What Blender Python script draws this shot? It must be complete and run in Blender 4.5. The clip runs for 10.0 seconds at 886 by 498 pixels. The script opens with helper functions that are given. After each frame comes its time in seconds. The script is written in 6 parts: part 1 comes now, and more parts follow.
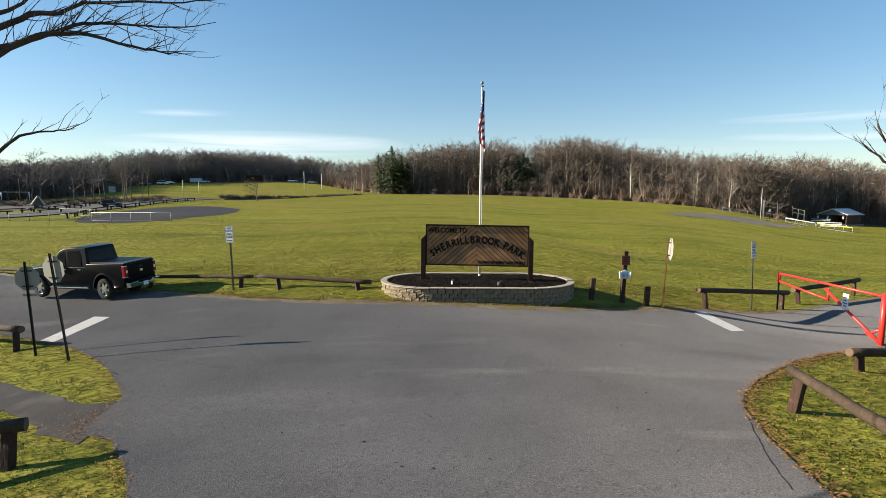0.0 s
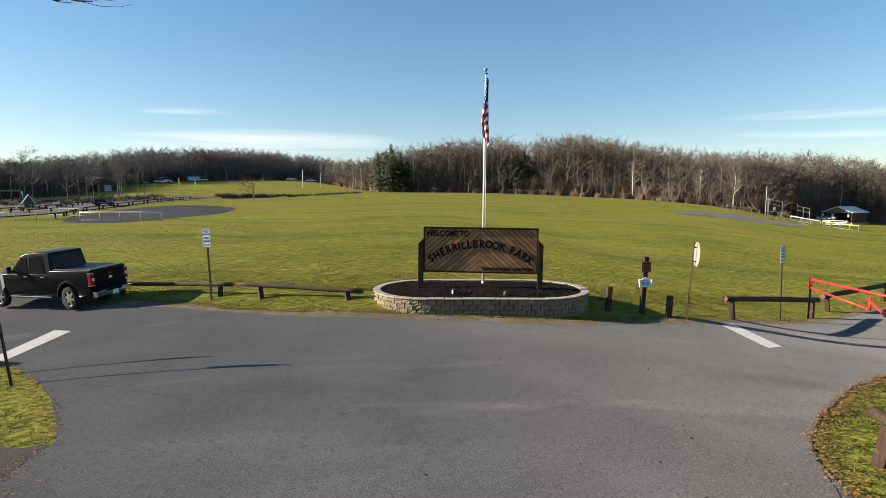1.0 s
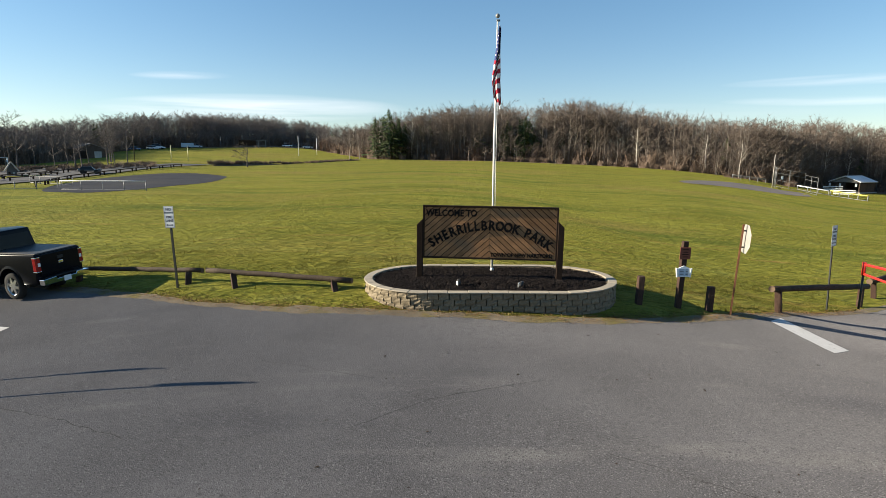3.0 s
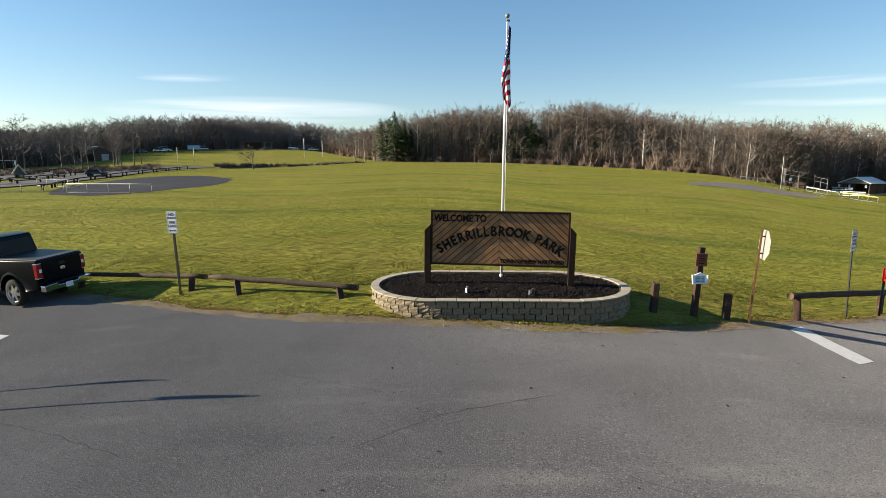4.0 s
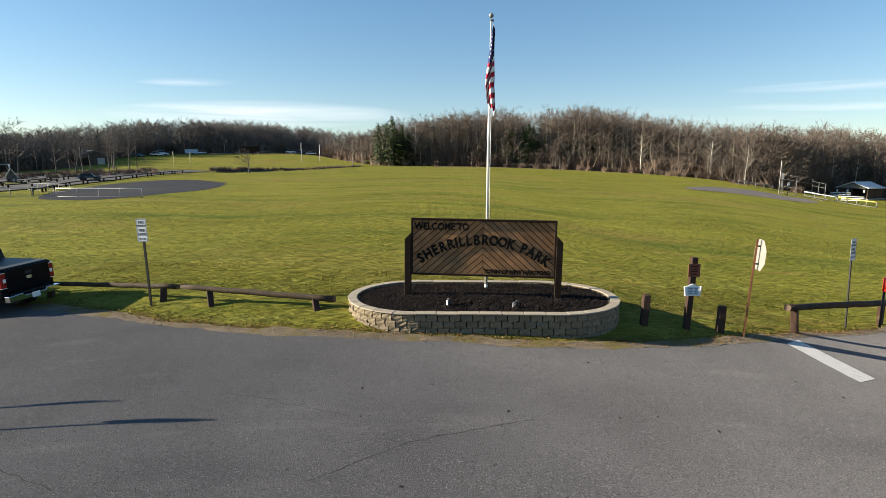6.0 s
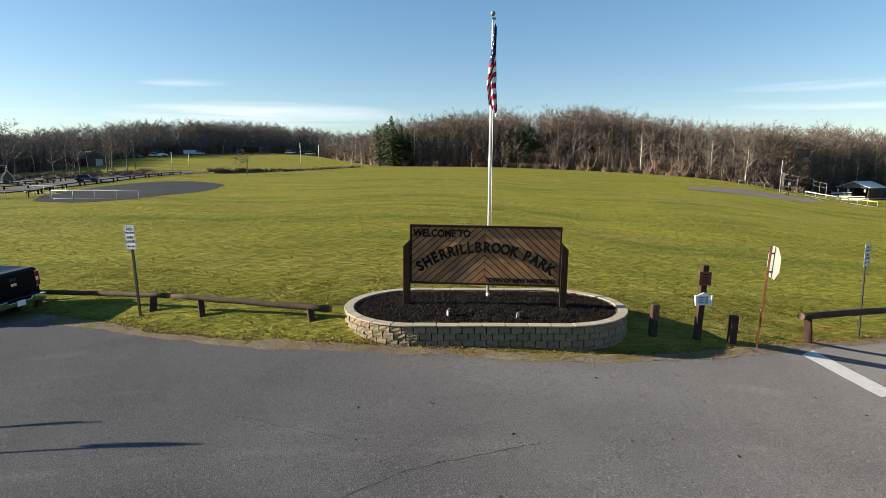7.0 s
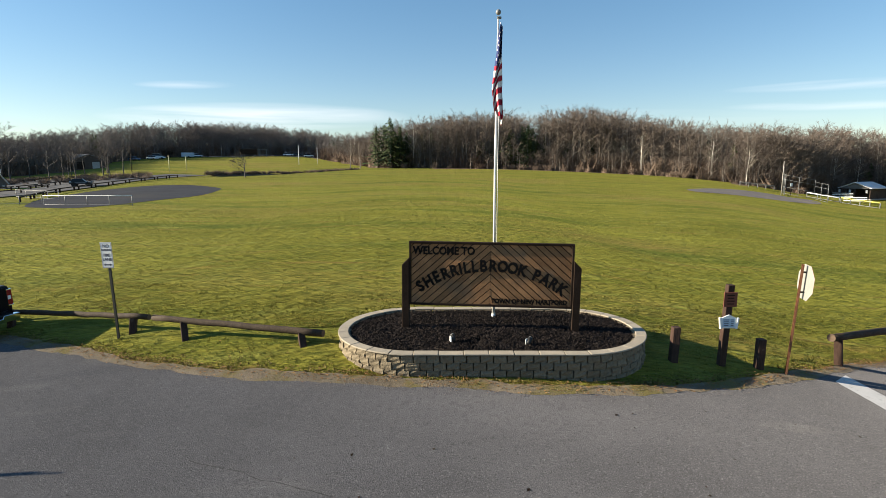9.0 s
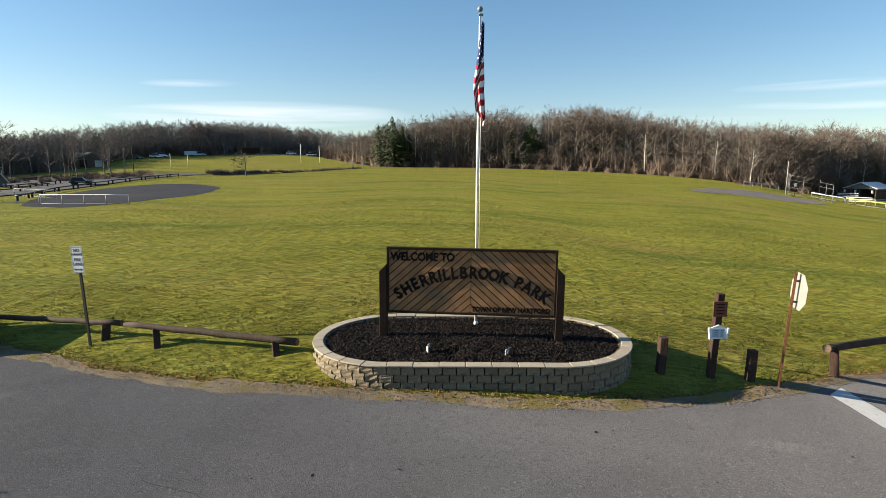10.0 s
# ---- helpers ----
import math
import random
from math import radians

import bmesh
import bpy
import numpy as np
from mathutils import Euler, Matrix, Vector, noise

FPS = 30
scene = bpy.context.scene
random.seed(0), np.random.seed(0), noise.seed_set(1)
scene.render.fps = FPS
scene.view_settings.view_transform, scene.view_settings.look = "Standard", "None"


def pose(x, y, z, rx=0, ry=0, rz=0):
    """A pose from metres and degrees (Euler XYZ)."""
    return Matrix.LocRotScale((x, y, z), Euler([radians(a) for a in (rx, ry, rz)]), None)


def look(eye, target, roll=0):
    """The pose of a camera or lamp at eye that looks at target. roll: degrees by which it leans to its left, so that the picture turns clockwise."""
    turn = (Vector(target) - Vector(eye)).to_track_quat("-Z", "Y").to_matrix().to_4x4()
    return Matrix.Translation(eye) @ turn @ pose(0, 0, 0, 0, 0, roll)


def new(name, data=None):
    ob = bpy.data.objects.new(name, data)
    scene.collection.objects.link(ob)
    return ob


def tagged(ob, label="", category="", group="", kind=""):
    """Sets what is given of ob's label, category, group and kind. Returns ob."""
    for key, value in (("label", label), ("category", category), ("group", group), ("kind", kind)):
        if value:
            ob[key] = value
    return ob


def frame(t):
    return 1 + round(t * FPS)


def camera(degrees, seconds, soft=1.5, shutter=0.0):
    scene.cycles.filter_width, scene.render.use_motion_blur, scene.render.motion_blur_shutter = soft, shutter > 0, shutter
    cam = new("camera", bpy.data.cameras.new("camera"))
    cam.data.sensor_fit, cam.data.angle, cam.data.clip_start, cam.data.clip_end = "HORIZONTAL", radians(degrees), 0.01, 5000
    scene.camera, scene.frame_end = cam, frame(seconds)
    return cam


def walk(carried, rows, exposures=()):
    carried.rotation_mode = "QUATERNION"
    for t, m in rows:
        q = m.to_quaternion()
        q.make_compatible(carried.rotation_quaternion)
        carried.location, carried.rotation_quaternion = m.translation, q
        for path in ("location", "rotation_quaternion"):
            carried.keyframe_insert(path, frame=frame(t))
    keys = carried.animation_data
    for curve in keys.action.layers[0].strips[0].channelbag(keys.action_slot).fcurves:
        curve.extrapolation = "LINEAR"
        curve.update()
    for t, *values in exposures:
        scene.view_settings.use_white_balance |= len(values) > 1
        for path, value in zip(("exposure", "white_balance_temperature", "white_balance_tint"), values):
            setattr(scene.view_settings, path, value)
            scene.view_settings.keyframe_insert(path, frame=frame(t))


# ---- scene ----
cam = camera(80.0, 10.0, soft=0.45)
PATH = [
    (0.0, pose(-1.269, -18.955, 3.975, 84.210, -0.143, 0.232)),
    (0.5, pose(-1.279, -17.994, 4.002, 84.104, -0.126, 0.253)),
    (1.0, pose(-1.260, -17.037, 4.015, 84.003, -0.063, 0.234)),
    (1.5, pose(-1.223, -16.150, 4.058, 83.838, 0.011, 0.199)),
    (2.0, pose(-1.238, -15.331, 4.100, 83.718, -0.007, 0.002)),
    (2.1, pose(-1.246, -15.215, 4.101, 83.758, -0.011, -0.004)),
    (2.2, pose(-1.254, -15.099, 4.103, 82.865, -0.016, -0.011)),
    (2.3, pose(-1.262, -14.984, 4.105, 81.234, -0.020, -0.017)),
    (2.4, pose(-1.269, -14.868, 4.106, 80.632, -0.024, -0.024)),
    (2.5, pose(-1.276, -14.752, 4.108, 80.543, -0.028, -0.031)),
    (2.7, pose(-1.317, -14.597, 4.123, 80.496, -0.122, -0.040)),
    (3.8, pose(-1.479, -14.146, 4.189, 80.669, -0.206, 0.663)),
    (4.0, pose(-1.469, -14.054, 4.201, 80.700, -0.101, 0.686)),
    (4.5, pose(-1.228, -13.940, 4.223, 80.765, -0.232, 0.724)),
    (5.0, pose(-1.068, -13.861, 4.230, 80.963, -0.095, 0.680)),
    (5.5, pose(-1.031, -13.649, 4.266, 81.085, -0.064, 0.637)),
    (5.7, pose(-1.012, -13.548, 4.241, 81.136, -0.124, 0.621)),
    (6.8, pose(-1.020, -12.954, 4.316, 81.123, -0.137, 0.486)),
    (7.0, pose(-1.031, -12.832, 4.349, 81.135, -0.048, 0.518)),
    (7.5, pose(-1.043, -12.622, 4.398, 81.236, -0.001, 0.497)),
    (8.0, pose(-1.063, -12.277, 4.472, 81.320, 0.025, 0.475)),
    (8.5, pose(-1.106, -11.961, 4.539, 81.189, 0.030, 0.394)),
    (9.0, pose(-1.104, -11.763, 4.587, 81.254, 0.137, 0.409)),
    (9.5, pose(-0.823, -11.535, 4.630, 81.393, 0.037, 0.613)),
    (10.0, pose(-0.561, -11.302, 4.676, 81.132, 0.018, 0.826)),
]
walk(cam, PATH)

# ---- light ----
SUN_AZ, SUN_EL = radians(-88.5), radians(18.5)
world = bpy.data.worlds.new("sky")
scene.world = world
world.use_nodes = True
wn, wl = world.node_tree.nodes, world.node_tree.links
wn.clear()
sky = wn.new("ShaderNodeTexSky")
sky.sky_type, sky.sun_disc = "NISHITA", False
sky.sun_elevation, sky.sun_rotation = SUN_EL, SUN_AZ
sky.altitude, sky.air_density, sky.dust_density, sky.ozone_density = 150, 1.0, 0.1, 2.4
bg, w_out = wn.new("ShaderNodeBackground"), wn.new("ShaderNodeOutputWorld")
bg.inputs["Strength"].default_value = 0.078
# thin cirrus low over the woods: wisps of noise inside a few long, soft veils


def sky_math(op, a, b=None):
    q = wn.new("ShaderNodeMath")
    q.operation = op
    for k, v in enumerate((a, b)):
        if v is None:
            continue
        if isinstance(v, (int, float)):
            q.inputs[k].default_value = v
        else:
            wl.new(v, q.inputs[k])
    return q.outputs[0]


tc, mp, nz = wn.new("ShaderNodeTexCoord"), wn.new("ShaderNodeMapping"), wn.new("ShaderNodeTexNoise")
mp.inputs["Scale"].default_value = (2.2, 2.2, 34.0)
mp.inputs["Rotation"].default_value = (radians(1.0), radians(1.5), 0.4)
nz.inputs["Scale"].default_value, nz.inputs["Detail"].default_value, nz.inputs["Distortion"].default_value = 1.7, 7.0, 0.4
wl.new(tc.outputs["Generated"], mp.inputs["Vector"])
wl.new(mp.outputs["Vector"], nz.inputs["Vector"])
sep, wisp = wn.new("ShaderNodeSeparateXYZ"), wn.new("ShaderNodeMapRange")
wl.new(tc.outputs["Generated"], sep.inputs[0])
wisp.inputs["From Min"].default_value, wisp.inputs["From Max"].default_value = 0.30, 0.66
wl.new(nz.outputs["Fac"], wisp.inputs["Value"])
across = sky_math("DIVIDE", sep.outputs["X"], sep.outputs["Y"])
above = sky_math("DIVIDE", sep.outputs["Z"], sep.outputs["Y"])
veils = None
for cu, cv, ru, rv, slope, amount in ((-0.36, 0.095, 0.30, 0.026, -0.010, 0.75), (-0.48, 0.152, 0.10, 0.008, -0.01, 0.35), (0.76, 0.150, 0.26, 0.011, 0.05, 0.50),
                                      (0.72, 0.112, 0.22, 0.010, 0.02, 0.35), (0.30, 0.088, 0.45, 0.018, 0.01, 0.12)):
    du = sky_math("SUBTRACT", across, cu)
    dv = sky_math("SUBTRACT", sky_math("SUBTRACT", above, cv), sky_math("MULTIPLY", du, slope))
    far_off = sky_math("ADD", sky_math("POWER", sky_math("DIVIDE", du, ru), 2.0), sky_math("POWER", sky_math("DIVIDE", dv, rv), 2.0))
    veil = sky_math("MULTIPLY", sky_math("MAXIMUM", sky_math("SUBTRACT", 1.0, far_off), 0.0), amount)
    veils = veil if veils is None else sky_math("MAXIMUM", veils, veil)
mixc = wn.new("ShaderNodeMixRGB")
mixc.inputs[2].default_value = (5.5, 5.6, 5.8, 1)
wl.new(sky_math("MULTIPLY", veils, wisp.outputs["Result"]), mixc.inputs[0])
rich = wn.new("ShaderNodeHueSaturation")
rich.inputs["Saturation"].default_value, rich.inputs["Hue"].default_value = 1.24, 0.502
wl.new(sky.outputs["Color"], rich.inputs["Color"])
even = wn.new("ShaderNodeGamma")
even.inputs["Gamma"].default_value = 0.78
wl.new(rich.outputs["Color"], even.inputs["Color"])
wl.new(even.outputs["Color"], mixc.inputs[1])
wl.new(mixc.outputs[0], bg.inputs["Color"])
wl.new(bg.outputs[0], w_out.inputs["Surface"])

sun_data = bpy.data.lights.new("sun", "SUN")
sun_data.energy, sun_data.angle, sun_data.color = 5.0, radians(0.5), (1.0, 0.885, 0.69)
sun = new("sun", sun_data)
to_sun = Vector((math.sin(SUN_AZ) * math.cos(SUN_EL), math.cos(SUN_AZ) * math.cos(SUN_EL), math.sin(SUN_EL)))
sun.matrix_world = look(to_sun * 60, (0, 0, 0))
scene.view_settings.exposure = 1.54


# ---- materials ----
def material(name, base, rough=0.8, metal=0.0, var=0.25, scale=6.0, fine=60.0, bump=0.3, bump_scale=None, spec=0.3, tint=None, rand=0.0,
             stretch=(1, 1, 1), coat=0.0, dist=0.01):
    """A surface with two scales of colour variation (a large and a fine one) and fine relief, in metres."""
    m = bpy.data.materials.new(name)
    m.use_nodes = True
    n, l = m.node_tree.nodes, m.node_tree.links
    b = n["Principled BSDF"]
    b.inputs["Roughness"].default_value, b.inputs["Metallic"].default_value = rough, metal
    b.inputs["Specular IOR Level"].default_value, b.inputs["Coat Weight"].default_value = spec, coat
    co, mapping = n.new("ShaderNodeTexCoord"), n.new("ShaderNodeMapping")
    mapping.inputs["Scale"].default_value = stretch
    l.new(co.outputs["Object"], mapping.inputs["Vector"])
    big, small = n.new("ShaderNodeTexNoise"), n.new("ShaderNodeTexNoise")
    for t, s in ((big, scale), (small, fine)):
        t.inputs["Scale"].default_value, t.inputs["Detail"].default_value = s, 4.0
        l.new(mapping.outputs["Vector"], t.inputs["Vector"])
    add = n.new("ShaderNodeMath")
    add.operation = "ADD"
    l.new(big.outputs["Fac"], add.inputs[0])
    l.new(small.outputs["Fac"], add.inputs[1])
    ramp = n.new("ShaderNodeMapRange")
    ramp.inputs["From Min"].default_value, ramp.inputs["From Max"].default_value = 0.65, 1.35
    l.new(add.outputs[0], ramp.inputs["Value"])
    mix = n.new("ShaderNodeMixRGB")
    dark = tuple(c * (1 - var) for c in base)
    light = tint if tint else tuple(min(1.0, c * (1 + var)) for c in base)
    mix.inputs[1].default_value, mix.inputs[2].default_value = (*dark, 1), (*light, 1)
    l.new(ramp.outputs["Result"], mix.inputs[0])
    out = mix.outputs[0]
    if rand:
        info, hsv, rr = n.new("ShaderNodeObjectInfo"), n.new("ShaderNodeHueSaturation"), n.new("ShaderNodeMapRange")
        rr.inputs["To Min"].default_value, rr.inputs["To Max"].default_value = 1 - rand, 1 + rand
        l.new(info.outputs["Random"], rr.inputs["Value"])
        l.new(rr.outputs["Result"], hsv.inputs["Value"])
        l.new(out, hsv.inputs["Color"])
        out = hsv.outputs["Color"]
    l.new(out, b.inputs["Base Color"])
    if bump:
        bm_node = n.new("ShaderNodeBump")
        bm_node.inputs["Strength"].default_value, bm_node.inputs["Distance"].default_value = bump, dist
        if bump_scale:
            third = n.new("ShaderNodeTexNoise")
            third.inputs["Scale"].default_value, third.inputs["Detail"].default_value = bump_scale, 6.0
            l.new(mapping.outputs["Vector"], third.inputs["Vector"])
            l.new(third.outputs["Fac"], bm_node.inputs["Height"])
        else:
            l.new(small.outputs["Fac"], bm_node.inputs["Height"])
        l.new(bm_node.outputs["Normal"], b.inputs["Normal"])
    return m


def island_variation(m, amount):
    """Each loose piece of a joined mesh a little lighter or darker than the next."""
    n, l = m.node_tree.nodes, m.node_tree.links
    b = n["Principled BSDF"]
    src = b.inputs["Base Color"].links[0].from_socket
    geo, rr, hsv = n.new("ShaderNodeNewGeometry"), n.new("ShaderNodeMapRange"), n.new("ShaderNodeHueSaturation")
    rr.inputs["To Min"].default_value, rr.inputs["To Max"].default_value = 1 - amount, 1 + amount
    l.new(geo.outputs["Random Per Island"], rr.inputs["Value"])
    l.new(rr.outputs["Result"], hsv.inputs["Value"])
    l.new(src, hsv.inputs["Color"])
    l.new(hsv.outputs["Color"], b.inputs["Base Color"])
    return m


def layered(m, colour, scale, lo, hi, stretch=(1, 1, 1), detail=4.0, rough=None):
    """Patches of a second colour laid over a material, where a noise of that scale is high."""
    n, l = m.node_tree.nodes, m.node_tree.links
    b = n["Principled BSDF"]
    src = b.inputs["Base Color"].links[0].from_socket
    co, mapping, t, r, mix = (n.new(k) for k in ("ShaderNodeTexCoord", "ShaderNodeMapping", "ShaderNodeTexNoise", "ShaderNodeMapRange", "ShaderNodeMixRGB"))
    mapping.inputs["Scale"].default_value = stretch
    mapping.inputs["Location"].default_value = (scale * 13.7, hi * 31.1, 0)
    t.inputs["Scale"].default_value, t.inputs["Detail"].default_value = scale, detail
    r.inputs["From Min"].default_value, r.inputs["From Max"].default_value = lo, hi
    l.new(co.outputs["Object"], mapping.inputs["Vector"])
    l.new(mapping.outputs["Vector"], t.inputs["Vector"])
    l.new(t.outputs["Fac"], r.inputs["Value"])
    l.new(r.outputs["Result"], mix.inputs[0])
    l.new(src, mix.inputs[1])
    mix.inputs[2].default_value = (*colour, 1)
    l.new(mix.outputs[0], b.inputs["Base Color"])
    return m


GRASS = material("lawn", (0.196, 0.186, 0.031), 0.95, 0, 0.34, 0.16, 11.0, 1.0, 4.5, 0.03, stretch=(0.4, 1.3, 1), dist=0.24)
layered(GRASS, (0.225, 0.172, 0.05), 0.06, 0.50, 0.68, (0.45, 1.2, 1))
layered(GRASS, (0.075, 0.105, 0.018), 0.11, 0.54, 0.70, (0.35, 1.6, 1), 6.0)
layered(GRASS, (0.255, 0.165, 0.050), 0.8, 0.58, 0.76, (0.30, 1.7, 1), 7.0)
layered(GRASS, (0.085, 0.100, 0.018), 2.6, 0.56, 0.72, (0.22, 1.7, 1), 6.0)
layered(GRASS, (0.130, 0.140, 0.022), 0.55, 0.50, 0.72, (0.30, 1.35, 1), 8.0)
layered(GRASS, (0.215, 0.215, 0.045), 1.1, 0.55, 0.68, (0.40, 1.3, 1), 6.0)
layered(GRASS, (0.090, 0.098, 0.020), 6.5, 0.54, 0.70, (0.20, 1.5, 1), 5.0)
layered(GRASS, (0.085, 0.095, 0.018), 15.0, 0.56, 0.72, (0.25, 1.2, 1), 4.0)
FOREST_FLOOR = material("leaf_litter", (0.13, 0.09, 0.06), 0.95, 0, 0.4, 0.3, 4.0, 0.6, None, 0.1)
BLADE = layered(island_variation(material("grass_blades", (0.186, 0.186, 0.030), 0.9, 0, 0.3, 0.35, 3.0, 0, None, 0.05, tint=(0.300, 0.268, 0.058)), 0.35), (0.27, 0.185, 0.065), 0.5, 0.56, 0.74, (0.5, 1.2, 1), 6.0)
DRY = island_variation(material("dead_leaves", (0.20, 0.09, 0.035), 0.85, 0, 0.35, 1.2, 8.0, 0, None, 0.1, tint=(0.30, 0.17, 0.07)), 0.4)
ASPHALT = material("asphalt", (0.104, 0.100, 0.103), 1.0, 0, 0.30, 0.35, 55.0, 0.9, 60.0, 0.06, dist=0.010)
layered(ASPHALT, (0.150, 0.143, 0.146), 0.16, 0.48, 0.66, (0.5, 1.0, 1))
layered(ASPHALT, (0.165, 0.156, 0.152), 0.55, 0.58, 0.72, (0.35, 1.6, 1), 8.0)
layered(ASPHALT, (0.092, 0.088, 0.090), 9.0, 0.54, 0.72, (1, 1, 1), 5.0)
layered(ASPHALT, (0.070, 0.068, 0.075), 0.23, 0.56, 0.70, (0.4, 1.4, 1), 6.0)
layered(ASPHALT, (0.052, 0.050, 0.052), 50.0, 0.55, 0.64, (1, 1, 1), 2.0)
layered(ASPHALT, (0.200, 0.192, 0.194), 44.0, 0.57, 0.68, (1, 1, 1), 2.0)
ASPHALT.node_tree.nodes["Principled BSDF"].inputs["Diffuse Roughness"].default_value = 0.50
# Footpath asphalt, darker than the road's, with paler patches
DARK_ASPHALT = layered(material("dark_patchy_asphalt", (0.062, 0.058, 0.058), 0.95, 0, 0.35, 0.9, 45.0, 0.9, 60.0, 0.06, dist=0.012), (0.10, 0.092, 0.086), 0.8, 0.52, 0.66)
TAR = material("tar_crack", (0.040, 0.038, 0.038), 0.95, 0, 0.3, 3.0, 40.0, 0.3, None, 0.05)
GRAVEL = island_variation(material("gravel", (0.20, 0.165, 0.14), 0.9, 0, 0.35, 3.0, 40.0, 0.5, None, 0.2), 0.35)
SHOULDER = layered(material("gravel_shoulder", (0.165, 0.135, 0.095), 0.95, 0, 0.4, 1.5, 45.0, 0.8, 70.0, 0.1, dist=0.015), (0.15, 0.125, 0.045), 1.4, 0.5, 0.66)
DIRT = layered(material("stone_dust", (0.092, 0.086, 0.088), 1.0, 0, 0.2, 0.4, 6.0, 0.3, None, 0.02), (0.11, 0.098, 0.09), 0.12, 0.5, 0.7)
DIRT.node_tree.nodes["Principled BSDF"].inputs["Diffuse Roughness"].default_value = 0.9
PAINT = layered(material("road_paint", (0.44, 0.43, 0.42), 0.7, 0, 0.1, 4.0, 60.0, 0.3), (0.25, 0.24, 0.23), 9.0, 0.60, 0.74, detail=6.0)
MULCH = island_variation(material("mulch", (0.015, 0.012, 0.011), 0.95, 0, 0.4, 4.0, 40.0, 0.4, None, 0.06), 0.9)
BLOCK = material("split_face_block", (0.190, 0.156, 0.108), 0.92, 0, 0.25, 9.0, 55.0, 0.9, 38.0, 0.15, rand=0.14, dist=0.02)
CAP = material("cap_stone", (0.31, 0.268, 0.210), 0.9, 0, 0.15, 5.0, 80.0, 0.5, None, 0.2, rand=0.07)
BOARD = layered(material("stained_board", (0.33, 0.165, 0.072), 0.75, 0, 0.38, 3.0, 30.0, 0.35, None, 0.3, rand=0.34, stretch=(1, 1, 1)), (0.22, 0.13, 0.07), 1.6, 0.53, 0.66)
FRAME = material("dark_stained_wood", (0.028, 0.018, 0.013), 0.85, 0, 0.35, 3.0, 35.0, 0.4, None, 0.08)
LETTER = material("black_letter", (0.012, 0.010, 0.009), 0.8, 0, 0.2, 9.0, 50.0, 0.1, spec=0.08)
LOG = layered(material("weathered_log", (0.050, 0.035, 0.024), 0.85, 0, 0.4, 3.0, 26.0, 0.8, None, 0.2, stretch=(1, 1, 1), dist=0.02), (0.068, 0.052, 0.040), 2.2, 0.56, 0.7)
LOG_END = material("sawn_end", (0.10, 0.068, 0.046), 0.9, 0, 0.3, 14.0, 60.0, 0.4)
POST = layered(material("creosoted_post", (0.044, 0.025, 0.018), 0.85, 0, 0.35, 4.0, 30.0, 0.7, None, 0.2, stretch=(1, 1, 0.25), dist=0.015), (0.11, 0.075, 0.055), 5.0, 0.60, 0.74)
STEEL = material("painted_steel", (0.028, 0.030, 0.028), 0.5, 0.3, 0.3, 8.0, 60.0, 0.15)
RUST = material("rusty_steel", (0.19, 0.085, 0.045), 0.8, 0.2, 0.4, 9.0, 70.0, 0.4)
ALU = material("bare_aluminium", (0.25, 0.243, 0.222), 0.7, 0.1, 0.1, 5.0, 60.0, 0.1, spec=0.5)
GALV = material("galvanised_pipe", (0.20, 0.205, 0.205), 0.6, 0.3, 0.2, 5.0, 40.0, 0.2)
POLE = material("white_pole", (0.62, 0.61, 0.58), 0.35, 0.1, 0.08, 2.0, 30.0, 0.05, spec=0.5)
WHITE = material("white_paint", (0.76, 0.77, 0.76), 0.55, 0, 0.08, 4.0, 40.0, 0.1)
PALE_BLUE = material("pale_blue_panel", (0.42, 0.52, 0.62), 0.5, 0, 0.1, 5.0, 40.0, 0)
SIGN_WHITE = material("sign_sheet", (0.72, 0.73, 0.74), 0.4, 0, 0.06, 5.0, 50.0, 0)
INK = material("sign_ink", (0.05, 0.055, 0.09), 0.5, 0, 0.1, 9.0, 60.0, 0)
RED_INK = material("sign_red", (0.50, 0.035, 0.035), 0.5, 0, 0.1, 9.0, 60.0, 0)
BROWN_SIGN = material("brown_sign", (0.16, 0.050, 0.032), 0.6, 0, 0.15, 9.0, 60.0, 0.1)
RED = material("red_gate_paint", (0.56, 0.026, 0.018), 0.42, 0, 0.12, 5.0, 40.0, 0.1, spec=0.5)
TRUCK = material("black_paint", (0.003, 0.004, 0.007), 0.30, 0.0, 0.1, 2.0, 20.0, 0, spec=0.07, coat=0.08)
PLASTIC = material("black_plastic", (0.016, 0.016, 0.017), 0.6, 0, 0.2, 12.0, 80.0, 0.1)
TONNEAU = material("vinyl_cover", (0.030, 0.031, 0.034), 0.5, 0, 0.2, 4.0, 60.0, 0.15)
RUBBER = material("tyre_rubber", (0.018, 0.018, 0.018), 0.9, 0, 0.2, 12.0, 60.0, 0.2)
CHROME = material("chrome", (0.78, 0.79, 0.80), 0.12, 1.0, 0.04, 4.0, 30.0, 0)
RIM = material("alloy_rim", (0.55, 0.56, 0.57), 0.3, 0.9, 0.08, 6.0, 40.0, 0)
LENS_RED = material("red_lens", (0.22, 0.005, 0.010), 0.25, 0, 0.1, 12.0, 60.0, 0, spec=0.3, coat=0.2)
LENS_CLEAR = material("clear_lens", (0.70, 0.71, 0.72), 0.15, 0, 0.05, 12.0, 60.0, 0, spec=0.6, coat=1.0)
FLAG_RED = material("red_cloth", (0.33, 0.010, 0.030), 0.85, 0, 0.12, 6.0, 80.0, 0.1)
FLAG_WHITE = material("white_cloth", (0.74, 0.73, 0.72), 0.85, 0, 0.06, 6.0, 80.0, 0.1)
